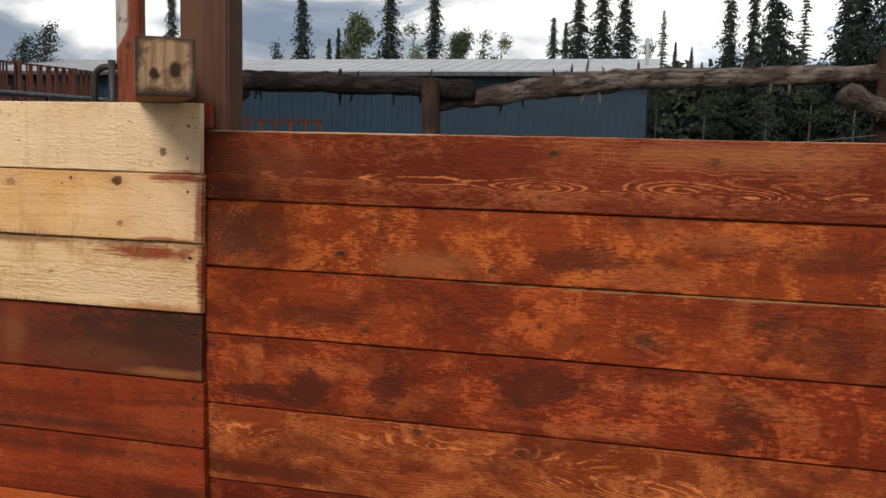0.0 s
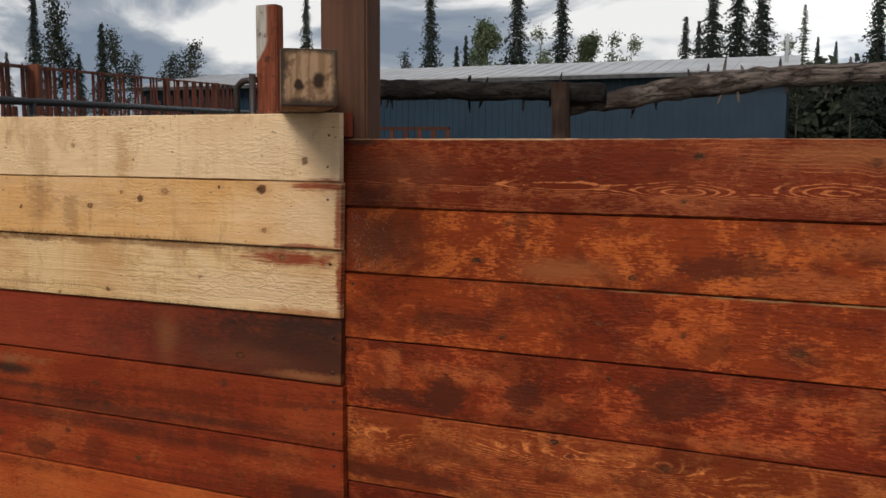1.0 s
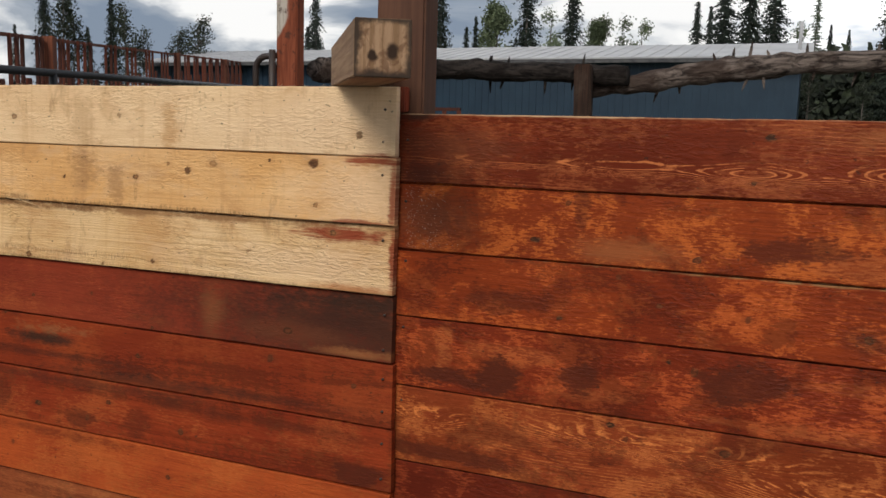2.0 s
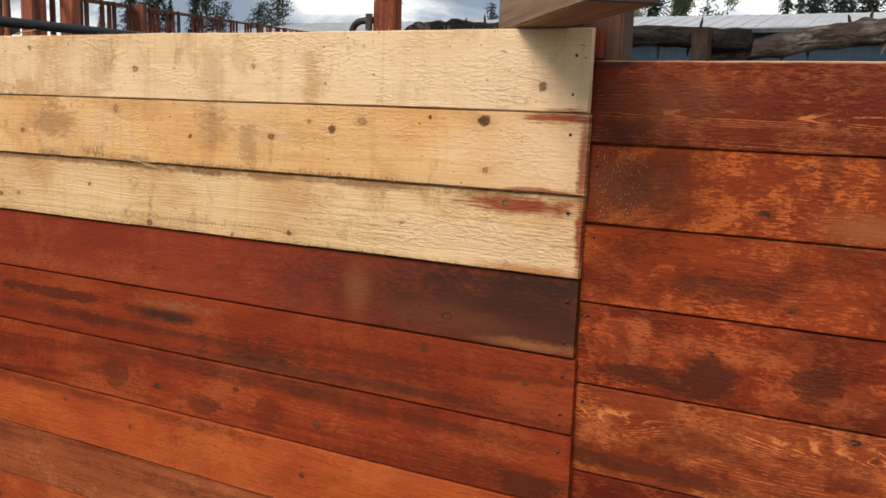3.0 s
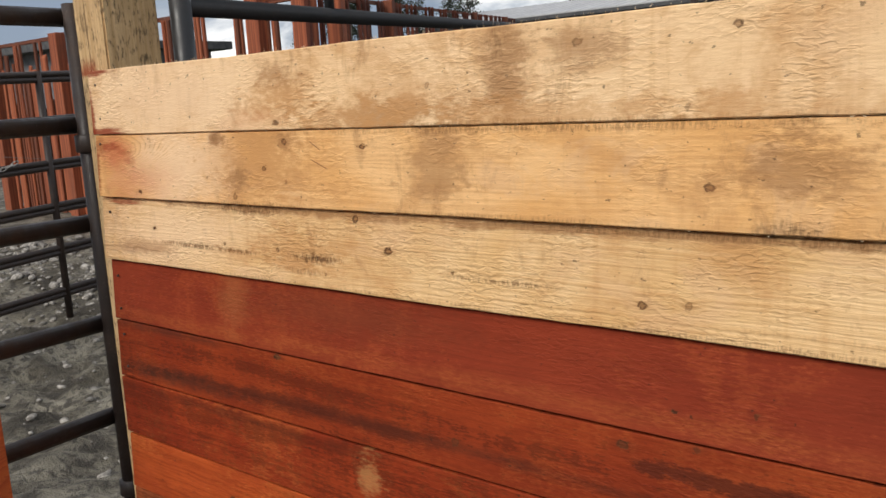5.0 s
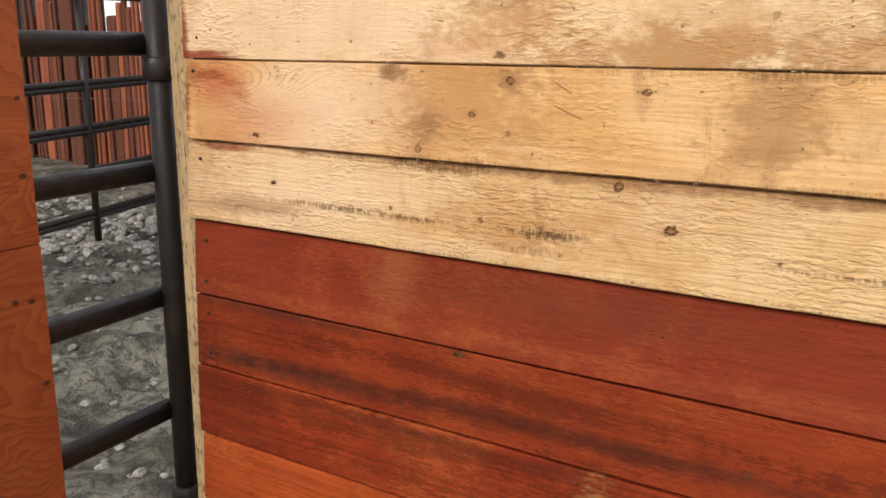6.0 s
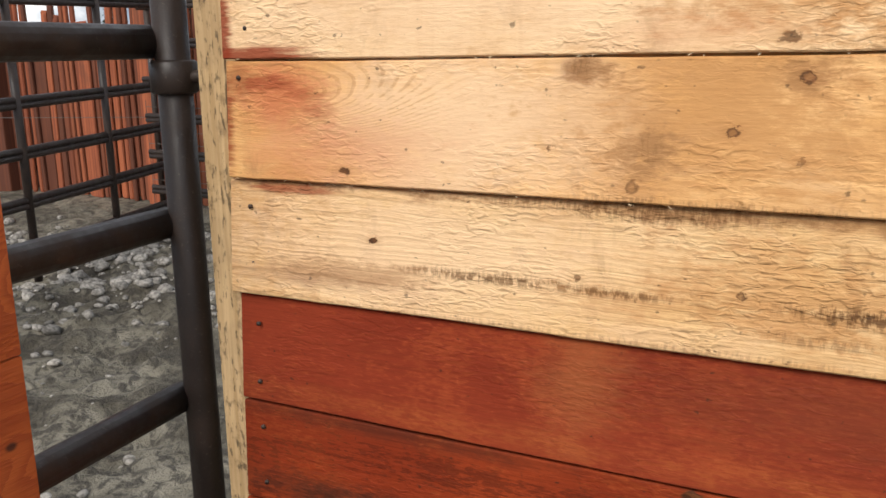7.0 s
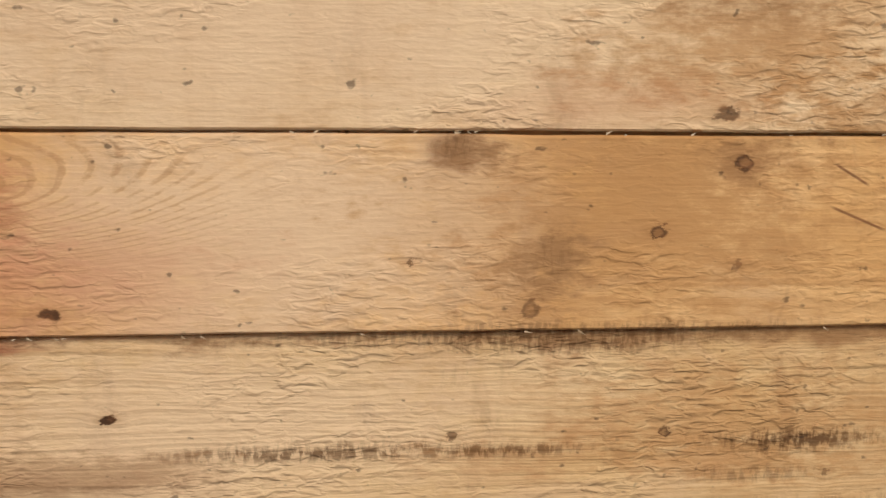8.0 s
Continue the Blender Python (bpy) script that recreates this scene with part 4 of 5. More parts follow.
part("shaft", box((-4.897, 2.036, -0.5), (-4.742, 2.215, 2.6), 0.006), M_PALE_POST, ppost)

# skewed beam offcut lying over the top board
def beam_end():
    n = Nodes("beam_end_grain", 0.85, 0, 0.3)
    p = n.split(n.local())
    w = n.noise(n.local(), 9.0, 3, 0.5)
    g = n.noise(n.xyz(n.math("MULTIPLY", p[1], 95.0), n.math("ADD", n.math("MULTIPLY", p[2], 7.0), n.math("MULTIPLY", w, 3.0)), 0.0), 1.0, 3, 0.6)
    c = n.mix(n.step(g, 0.4, 0.62), (0.40, 0.25, 0.145), (0.25, 0.145, 0.075))
    c = n.mix(n.math("MULTIPLY", n.step(n.noise(n.local(), 26.0, 5, 0.65, 0.8), 0.50, 0.60), 0.7), c, (0.15, 0.075, 0.038))
    c = n.mix(n.math("MULTIPLY", n.step(n.math("ADD", p[2], n.math("MULTIPLY", g, 0.02)), -0.022, -0.042), 0.75), c, (0.10, 0.050, 0.028))
    rim = n.noise(n.local(), 30.0, 4, 0.7)
    edge = n.math("MAXIMUM", n.math("ABSOLUTE", p[1]), n.math("ABSOLUTE", p[2]))
    c = n.mix(n.math("MULTIPLY", n.step(n.math("ADD", edge, n.math("MULTIPLY", rim, 0.034)), 0.056, 0.070), 0.92), c, (0.040, 0.027, 0.019))
    for ky, kz, r in ((-0.018, -0.006, 0.013), (0.020, -0.014, 0.009)):
        d = n.vec("LENGTH", n.vec("SUBTRACT", n.xyz(0.0, n.math("ADD", p[1], n.math("MULTIPLY", n.math("SUBTRACT", rim, 0.5), 0.02)), n.math("MULTIPLY", p[2], 0.75)), (0, ky, kz * 0.75)))
        c = n.mix(n.step(d, r * 1.25, r * 0.6), c, (0.035, 0.018, 0.01))
    return n.done(c, g, 0.003, 0.6)


B_AXIS = Vector((-0.545, 0.838, 0.026)).normalized()
B_SIDE = Vector((B_AXIS.y, -B_AXIS.x, 0)).normalized()
B_HALF = 0.0565
b_front = Vector((-0.985, 1.485, 1.642)) + B_SIDE * B_HALF
beam_m = Matrix.Translation(b_front + Vector((0, 0, B_HALF))) @ Matrix((B_AXIS, -B_SIDE, B_SIDE.cross(B_AXIS))).transposed().to_4x4()
beam = empty("timber_offcut", b_front, label="weathered square beam offcut lying across the top board", category="timber beam")
ob = part("beam", box((0.0015, -B_HALF, -B_HALF), (0.85, B_HALF, B_HALF), 0.003), M_BLOCK, None)
ob.parent, ob.matrix_parent_inverse, ob.matrix_basis = beam, Matrix.Translation(b_front).inverted(), beam_m
ob = part("end_face", box((-0.0015, -B_HALF + 0.001, -B_HALF + 0.001), (0.0035, B_HALF - 0.001, B_HALF - 0.001), 0.001), beam_end(), None, "end grain with two dark knots")
ob.parent, ob.matrix_parent_inverse, ob.matrix_basis = beam, Matrix.Translation(b_front).inverted(), beam_m

sp = tagged(part("wood_splinter", tube([(-2.53, 1.998, 1.300), (-2.46, 1.993, 1.296), (-2.385, 1.999, 1.279)], [0.0012, 0.0028, 0.0008], 6), M_PALE_POST), "pale loose splinter hanging off a board edge", "splinter")
tagged(part("straw_wisp", tube([(-2.99, 2.004, 1.659), (-2.95, 2.0, 1.664), (-2.90, 2.01, 1.672)], [0.0016, 0.0024, 0.0012], 6), M_PALE_POST), "pale straw wisp caught on the top board", "straw")

# fine wet beads on the freshly stained corner
br = random.Random(9)
bv, bf = [], []
for i in range(420):
    if i % 2:
        x, z = -1.125 + abs(br.gauss(0, 0.16)), 1.412 + abs(br.gauss(0, 0.014))
    else:
        x, z = -1.125 + abs(br.gauss(0, 0.06)), br.uniform(1.24, 1.40)
    r = br.choice((0.0006, 0.0008, 0.001, 0.0013))
    o = len(bv)
    y = 2.0355
    bv.extend([(x - r, y, z), (x, y, z - r * 1.2), (x + r, y, z), (x, y, z + r), (x, y - r * 0.8, z)])
    bf.extend([(o, o + 1, o + 4), (o + 1, o + 2, o + 4), (o + 2, o + 3, o + 4), (o + 3, o, o + 4)])
me = bpy.data.meshes.new("wet_beads")
me.from_pydata(bv, [], bf)
bead = Nodes("wet_bead", 0.15, 0, 0.8)
tagged(link_mesh("wet_beads", me, bead.done((0.45, 0.33, 0.26))), "tiny wet beads standing on the fresh stain", "droplets", kind="stuff")

# torn pale fibres along the sawn edges of the bare boards
fr = random.Random(17)
fv, ff = [], []
for i in range(420):
    x = fr.uniform(-4.80, -1.16)
    z = (1.655, 1.655, 1.655, 1.4745 if i % 8 < 4 else 1.2945)[i % 4] + fr.uniform(-0.0015, 0.001)
    ln, th = fr.uniform(0.002, 0.009), fr.uniform(0.0004, 0.0011)
    a = fr.uniform(-0.7, 0.7) + (1.2 if i % 4 < 3 else 0.0) * fr.choice((-1, 1))
    y = 2.004 - fr.uniform(0, 0.003)
    d = Vector((math.cos(a), -0.2, abs(math.sin(a)) if i % 4 < 3 else math.sin(a))) * ln
    o = len(fv)
    fv.extend([(x, y, z - th), (x, y, z + th), tuple(Vector((x, y, z)) + d), (x, y + 0.001, z)])
    ff.extend([(o, o + 1, o + 2), (o, o + 2, o + 3), (o + 1, o + 3, o + 2)])
me = bpy.data.meshes.new("wood_fibres")
me.from_pydata(fv, [], ff)
tagged(link_mesh("wood_fibres", me, plain_noise("pale_fibre", (0.62, 0.45, 0.26), (0.78, 0.62, 0.42), 60.0)), "torn pale fibres along the sawn board edges", "splinters", kind="stuff")


# ---- pipe gate at the end of the wall, standing open towards the viewer ----
GATE_BARS = (1.827, 1.505, 1.195, 0.868, 0.555, 0.23)


def pipe_gate(start, way, length, bars, radius, material, label, slope=0.0, upright_r=0.0295, top=1.865, mids=()):
    s = Vector((start[0], start[1], 0))
    gate = empty("pipe_gate", (s.x, s.y, 0), label=label, category="metal gate")
    w = Vector((way[0], way[1], 0)).normalized()
    hinge_side = None
    shift = Vector((-0.034, 0, 0))
    for d in (0.0, *mids, length):
        b = s + w * d
        up = part("upright", tube([(b.x, b.y, 0.06 + slope * d), (b.x, b.y, top + slope * d)], upright_r, 16), material, gate, "", True)
        hinge_side = up if d == 0.0 else hinge_side
    for z in bars:
        a, b = s + w * 0.012 + shift, s + w * (length - 0.01) + shift
        part("bar", tube([(a.x, a.y, z), (b.x, b.y, z + slope * length)], radius, 16), material, gate, "", True)
    return gate, hinge_side


gate_1, hinge_upright = pipe_gate((-4.99, 2.085), (0.05, -1.0), 2.9, GATE_BARS, 0.028, M_PIPE, "brown-black welded pipe gate standing open, partly sheeted with plywood")
for z in (1.447, 0.31):
    part("hinge_collar", tube([(-4.99, 2.085, z - 0.028), (-4.99, 2.085, z - 0.024), (-4.99, 2.085, z + 0.024), (-4.99, 2.085, z + 0.028)], [0.034, 0.040, 0.040, 0.034], 16), M_PIPE, hinge_upright, "", True)
    part("hinge_pin", tube([(-4.99, 2.085, z), (-4.905, 2.10, z)], 0.011, 10), M_PIPE, hinge_upright, "", True)

# plywood sheet bolted to the gate's face
ply = empty("plywood_sheet", (-4.9, 1.1, 0), label="orange-stained plywood sheet with wavy grain fixed to the pipe gate", category="plywood sheet")
for z0, z1 in ((0.22, 1.1005), (1.1025, 1.95)):
    part("sheet", box((-4.915, 0.50, z0), (-4.897, 1.668, z1), 0.0015), M_PLY, ply)

# black pipe rail that runs back along the yard behind the boards
rail_a, rail_w, rail_s = Vector((-4.695, 2.262, 1.835)), Vector((-0.311, 0.950, 0)), 0.033
pipe_rail = empty("pipe_rail", (-4.695, 2.262, 0), label="black pipe rail fence running back into the yard", category="metal rail")
part("gate_upright", tube([(-4.695, 2.262, 0.0), (-4.695, 2.262, 2.6)], 0.033, 16), M_BLACK_PIPE, pipe_rail, "", True)
for z in (1.835, 1.35, 0.85):
    q = rail_a + rail_w * 10.5
    part("bar", tube([(rail_a.x, rail_a.y, z), (q.x, q.y, z + rail_s * 10.5)], 0.030, 16), M_BLACK_PIPE, pipe_rail, "", True)
for d in (3.0, 6.5, 10.0):
    q = rail_a + rail_w * d
    part("upright", tube([(q.x, q.y, ground_height(q.x, q.y) - 0.1), (q.x, q.y, 1.83 + rail_s * d)], 0.030, 12), M_BLACK_PIPE, pipe_rail, "", True)
q = rail_a + rail_w * 0.95
part("stub", tube([(q.x, q.y, 1.85), (q.x, q.y, 2.15)], 0.02, 10), M_BLACK_PIPE, pipe_rail, "", True)


# ---- light stock panels in the yard ----
def stock_panel(a, b, wires, first):
    a, b = Vector((*a, 0)), Vector((*b, 0))
    panel = empty("stock_panel", (a.x, a.y, 0), label="dark steel livestock panel standing in the mud", category="metal panel", group="stock panels")
    ln = (b - a).length
    g = ground_height(a.x, a.y)
    g2 = ground_height(b.x, b.y)
    for z in (0.22, 0.515, 0.81, 1.105, 1.40, 1.70):
        # each bar is roll-formed with a groove along its middle
        bm = bmesh.new()
        for dz in (-0.018, 0.018):
            tube([(a.x, a.y, z + g + dz), (b.x, b.y, z + g2 + dz)], 0.021, 10, bm)
        part("bar", bm, M_PIPE, panel, "", True)
    d = first
    while d < ln:
        p = a.lerp(b, d / ln)
        gz = g + (g2 - g) * d / ln
        d += 0.81
        part("upright", tube([(p.x, p.y + 0.02, gz + 0.03), (p.x, p.y + 0.02, gz + 1.74)], 0.025, 10), M_PIPE, panel, "", True)
    if wires:
        bm = bmesh.new()
        for i in range(9):
            z = 0.1 + 0.1 * i
            tube([(a.x, a.y, z + g), (b.x, b.y, z + g2)], 0.0028, 5, bm)
        for i in range(int(ln / 0.15)):
            p = a.lerp(b, i * 0.15 / ln)
            tube([(p.x, p.y, g + 0.05), (p.x, p.y, g + 0.95)], 0.0024, 5, bm)
        part("wire_mesh", bm, M_DULLWIRE, panel, "thin welded wire mesh")
    return panel


stock_panel((-7.75, 1.0), (-8.782, 6.1), False, 0.20)
stock_panel((-9.30, 6.24), (-7.60, 6.20), True, 0.08)


# ---- slab fence of upright slats round the yard ----
slat_rng = random.Random(11)


def slat_mesh(w, h, d, seed, material=M_SLAT):
    bm = box((-w / 2, -d / 2, 0), (w / 2, d / 2, h), 0.006)
    r = random.Random(seed)
    for v in bm.verts:
        if v.co.z > h * 0.9:
            v.co.z += r.uniform(-0.012, 0.012)
    me = bpy.data.meshes.new("slat")
    bm.to_mesh(me)
    bm.free()
    me.materials.append(material)
    return me


SLATS = {w: slat_mesh(w, 1.0, 0.03, i) for i, w in enumerate((0.05, 0.07, 0.10, 0.15, 0.19))}
THIN_SLATS = [slat_mesh(w, 1.0, 0.045, i, M_DARKSLAT) for i, w in enumerate((0.05, 0.06, 0.07))]
LOW_SLAB = slat_mesh(0.17, 1.0, 0.035, 5, M_DARKSLAT)
GAP_SHADE_SLAT = slat_mesh(0.17, 1.0, 0.025, 6, M_DARKSLAT)
POST_MESH = slat_mesh(0.2, 1.0, 0.16, 77)


def put_slat(name, mesh, at, turn, height, parent, lean=0.0):
    ob = new(name, mesh)
    ob.parent = parent
    ob.matrix_parent_inverse = Matrix.Translation(parent.matrix_basis.translation).inverted()
    ob.matrix_basis = pose(*at, 0, lean, turn) @ Matrix.Diagonal((1, 1, height, 1))
    return ob


def slab_fence(a, b, full, dense, top, rail_rise, posts, gaps, label):
    """A fence from a to b: posts, a top rail, tall thin slats and shorter wide slabs."""
    a, b = Vector((a[0], a[1], 0)), Vector((b[0], b[1], 0))
    ln, w = (b - a).length, (b - a).normalized()
    turn = math.degrees(math.atan2(w.y, w.x))
    back = Vector((-w.y, w.x, 0))
    fence = empty("slab_fence", (a.x, a.y, 0), label=label, category="wooden fence")
    for d in posts:
        p = a + w * d
        g = ground_height(p.x, p.y)
        put_slat("post", POST_MESH, (p.x, p.y, g - 0.1), turn, top - g + 0.10 + rail_rise * d, fence)
    for z, hh, dd in ((top - 0.06, 0.05, 0.04), (0.45, 0.09, 0.03)):
        p = a + back * 0.09
        bm = box((0, -dd / 2, 0), (ln, dd / 2, hh), 0.005)
        ob = part("rail", bm, M_RAILWOOD, fence)
        ob.matrix_basis = Matrix.Translation((p.x, p.y, z)) @ Matrix((w, Vector((-w.y, w.x, 0)), Vector((0, 0, 1)))).transposed().to_4x4() @ pose(0, 0, 0, 0, -math.degrees(math.atan(rail_rise)), 0)
    d, k = 0.05, 0
    while d < ln:
        p = a + w * d + back * 0.045
        g = ground_height(p.x, p.y)
        if dense:
            wd = slat_rng.choice((0.05, 0.05, 0.07, 0.07, 0.10, 0.15))
            # low slabs with threes of thin slats rising past them, taller towards the far corner
            tall = k % 7 in (0, 1, 2)
            wd = 0.05 if tall else wd
            h = (top * 0.975 if tall else slat_rng.uniform(1.74, 2.04) if d > 3.2 else slat_rng.uniform(2.1, 2.4)) - g
            put_slat("slat", SLATS[wd], (p.x, p.y + slat_rng.uniform(-0.02, 0.02), g), turn, h, fence, slat_rng.uniform(-1.2, 1.2))
            # back row added only to make the gaps between slats read as shade
            if k % 2:
                put_slat("slat", GAP_SHADE_SLAT, (p.x, p.y + 0.14, g), turn, slat_rng.uniform(1.55, 1.80) - g, fence)
            d += wd / 2 + slat_rng.choice((0.045, 0.05, 0.06))
        elif k % 4 < 3:
            put_slat("slat", slat_rng.choice(THIN_SLATS), (p.x, p.y, g + 0.4), turn, top + rail_rise * d - g - 0.42, fence, slat_rng.uniform(-0.8, 0.8))
            d += slat_rng.uniform(0.19, 0.25) * (1.0 if d < 5 else 1.7)
        else:
            put_slat("slat", LOW_SLAB, (p.x, p.y, g), turn, (2.02 + rail_rise * d + slat_rng.uniform(-0.08, 0.06)) - g, fence)
            d += slat_rng.uniform(0.34, 0.44) * (1.0 if d < 5 else 1.7)
        k += 1
    return fence


slab_fence((-15.5, 6.55), (-8.75, 6.55), True, True, 2.58, 0.0, (0.1, 2.0, 4.0, 6.0, 6.7), 0, "red-brown slab fence of uneven upright slats behind the yard")
R_A, R_W = Vector((-8.60, 6.45)), Vector((-0.506, 0.862))
slab_fence(R_A, R_A + R_W * 42, True, False, 2.56, 0.067, (0.9, 3.6, 14.6, 26, 38), 0, "red-brown post and slat fence running away past the yard")


# chain hanging on the yard's far side
def chain(a, b, sag, links=26):
    a, b = Vector(a), Vector(b)
    bm = bmesh.new()
    for i in range(links):
        s = (i + 0.5) / links
        c = a.lerp(b, s) - Vector((0, 0, sag * 4 * s * (1 - s)))
        e = a.lerp(b, s + 0.01) - Vector((0, 0, sag * 4 * (s + 0.01) * (1 - s - 0.01)))
        m = Matrix.Translation(c) @ (e - c).to_track_quat("X", "Z").to_matrix().to_4x4() @ pose(0, 0, 0, 90 * (i % 2), 0, 0)
        ring = [m @ Vector((0.030 * math.cos(q), 0.011 * math.sin(q), 0)) for q in [2 * math.pi * j / 10 for j in range(11)]]
        tube(ring, 0.0035, 5, bm, False)
    return bm


ch = tagged(part("hanging_chain", chain((-7.95, 2.2, 1.42), (-8.2, 3.35, 1.25), 0.16), M_WIRE, None, "", True), "pale galvanised chain hanging from the stock panel", "chain")
tagged(part("fence_wire", tube([(-15, 6.3, 1.0), (-11.5, 6.32, 0.93), (-9.3, 6.3, 0.98)], 0.003, 5), M_DULLWIRE), "thin slack wire strung along the slab fence", "wire")


# ---- log rail fence behind the wall ----
def log(name, path, radii, label, stubs=4, seed=1, skin=M_BARK):
    """A barked pole through the points of its path, with branch stubs, in its own space along x."""
    path = [Vector(q) for q in path]
    a, b = path[0], path[-1]
    r = random.Random(seed)
    thing = empty(name, a, label=label, category="log rail", group="log rails behind the wall")
    pts, rad = [], []
    back = (b - a).to_track_quat("X", "Z").to_matrix().inverted()
    last_leg = len(path) - 1
    for i in range(57):
        q = i / 56 * last_leg
        k = min(int(q), last_leg - 1)
        s = q - k
        e = s * s * (3 - 2 * s) * 0.5 + s * 0.5
        pts.append(back @ (path[k].lerp(path[k + 1], e) - a) + Vector((0, 0.012 * noise.noise((q * 3, seed, 1)), 0.016 * noise.noise((q * 3.5, seed, 2)))))
        rad.append((radii[k] + (radii[k + 1] - radii[k]) * s) * (1 + 0.12 * noise.noise((q * 5, seed, 5))))
    turn = (b - a).to_track_quat("X", "Z").to_matrix().to_4x4()
    trunk = part("trunk", tube(pts, rad, 16, None, True, 0.28), skin, None, "", True)
    trunk.parent, trunk.matrix_basis = thing, turn
    for i in range(stubs):
        s = r.uniform(0.1, 0.95)
        k = min(56, int(s * 56))
        p = Vector(pts[k])
        up = Vector((r.uniform(-0.5, 0.2), r.uniform(-0.6, 0.6), r.choice((1, 1, -1)))).normalized()
        h = r.uniform(0.05, 0.14)
        ob = part("branch_stub", tube([p, p + up * (rad[k] + h * 0.5), p + up * (rad[k] + h)], [0.018, 0.012, 0.004], 7), skin, None)
        ob.parent = trunk
    return thing


log("log_rail", [(-4.75, 7.85, 2.20), (-3.2, 7.85, 2.165), (-1.68, 7.80, 2.11)], [0.10, 0.095, 0.085], "dark log rail with ragged peeling bark", 15, 3, M_DARKBARK)
log("log_rail", [(-2.05, 7.93, 1.985), (-0.87, 7.94, 2.165), (-0.27, 7.95, 2.215), (1.95, 7.95, 2.275)], [0.075, 0.105, 0.092, 0.074], "pale grey barked log rail rising past the stake", 16, 6)
log("log_rail", [(1.56, 8.12, 2.155), (3.3, 8.1, 2.20)], [0.075, 0.08], "grey log rail lapped behind the next", 3, 8)
log("log_rail", [(1.40, 7.55, 2.09), (1.72, 7.75, 1.97), (2.3, 8.0, 1.80)], [0.095, 0.085, 0.08], "short crooked grey log with a sawn end leaning on the rails", 1, 9)


def stake(x, y, z, w, lean, label):
    g = ground_height(x, y)
    th = empty("fence_stake", (x, y, g), label=label, category="post")
    bm = box((x - w / 2, y - 0.05, g - 0.2), (x + w / 2, y + 0.05, z), 0.012)
    for v in bm.verts:
        v.co.x += lean * (v.co.z - 1.7) + 0.008 * noise.noise(v.co * 6)
        v.co.z += 0.02 * noise.noise(v.co * 9) if v.co.z > 1 else 0
    part("shaft", bm, M_STAKE, th)
    return th


stake(-2.045, 7.70, 2.20, 0.16, -0.03, "dark brown split stake that carries the log rails")
stake(1.79, 7.92, 2.47, 0.18, 0.02, "dark brown split stake at the lapped log rails")

tagged(part("slack_wire", tube([(0.35, 7.6, 1.62), (1.05, 7.7, 1.68), (1.72, 7.8, 1.76)], 0.004, 5), M_DULLWIRE), "thin slack wire strung behind the stained panel", "wire")

# tall slab post with a bent pipe latch
gp = empty("gate_post", (-4.80, 7.2, 0), label="red-brown slab post, pale and weathered on one side", category="post")
part("shaft", box((-4.915, 7.12, -0.1), (-4.685, 7.26, 2.95), 0.012), M_SLABPOST, gp)
hook_pts = [(-5.13, 7.1, 1.5), (-5.13, 7.1, 2.12)]
for i in range(1, 7):
    q = math.pi / 2 * i / 6
    hook_pts.append((-5.13 + 0.12 * (1 - math.cos(q)), 7.1, 2.12 + 0.12 * math.sin(q)))
hook_pts.append((-4.90, 7.1, 2.245))
pl = empty("pipe_latch", (-5.0, 7.1, 1.5), label="bent dark pipe latch beside the slab post", category="latch")
part("bend", tube(hook_pts, 0.031, 12), M_PIPE, pl, "", True)
part("upright", tube([(-4.93, 7.08, 1.4), (-4.93, 7.08, 2.30)], 0.033, 12), M_PIPE, pl, "", True)


def butt(x, y, z, r, ln, turn, label, skin=M_BARK):
    th = empty("log_butt", (x, y, z), label=label, category="log")
    ob = part("trunk", tube([(0, 0, 0), (ln * 0.5, 0.01, 0.01), (ln, 0, 0)], [r, r * 1.04, r * 0.97], 18, None, True, 0.3), skin, None, "", True)
    ob.parent, ob.matrix_basis = th, pose(0, 0, 0, 0, 0, turn)
    return th


butt(-4.72, 7.6, 2.15, 0.125, 0.9, 95, "thick grey log butt stacked behind the wall")
butt(-4.44, 7.8, 2.16, 0.16, 0.8, 92, "dark broken log butt stacked behind the wall", M_DARKBARK)


# ---- blue metal building with a white roof ----
bld = empty("metal_building", (-16, 35, 2.0), label="long blue steel building with a pale ribbed metal roof", category="building")
BX0, BX1, BY, BZ = -31.0, -0.62, 35.0, 1.4
b_wall = part("wall", box((BX0, BY, BZ), (BX1, BY + 5, 4.72), 0.02), M_BLUE, bld)
rib_me = bpy.data.meshes.new("wall_rib")
bm = box((-0.03, -0.025, BZ), (0.03, 0.005, 4.66), 0)
bm.to_mesh(rib_me)
bm.free()
x = BX0 + 0.15
while x < BX1:
    link_mesh("wall_rib", rib_me, M_BLUE, b_wall).matrix_basis = Matrix.Translation((x, BY, 0))
    x += 0.30
roof = part("roof", box((BX0 - 0.4, 0, 0), (BX1 + 0.4, 6.2, 0.06), 0.01), M_ROOF, bld)
roof.matrix_basis = Matrix.Translation((0, BY - 0.6, 4.70)) @ pose(0, 0, 0, 10.2, 0, 0)
rib_me = bpy.data.meshes.new("roof_rib")
bm = box((-0.03, 0, 0.06), (0.03, 6.2, 0.085), 0)
bm.to_mesh(rib_me)
bm.free()
x = BX0 - 0.35
while x < BX1 + 0.3:
    rib = new("roof_rib", rib_me)
    rib.parent, rib.matrix_basis = roof, Matrix.Translation((x, 0, 0))
    if not rib_me.materials:
        rib_me.materials.append(M_ROOF)
    x += 0.60
part("eave_trim", box((BX0 - 0.42, BY - 0.68, 4.54), (BX1 + 0.42, BY - 0.61, 4.70), 0.01), M_DARKROOF, bld)
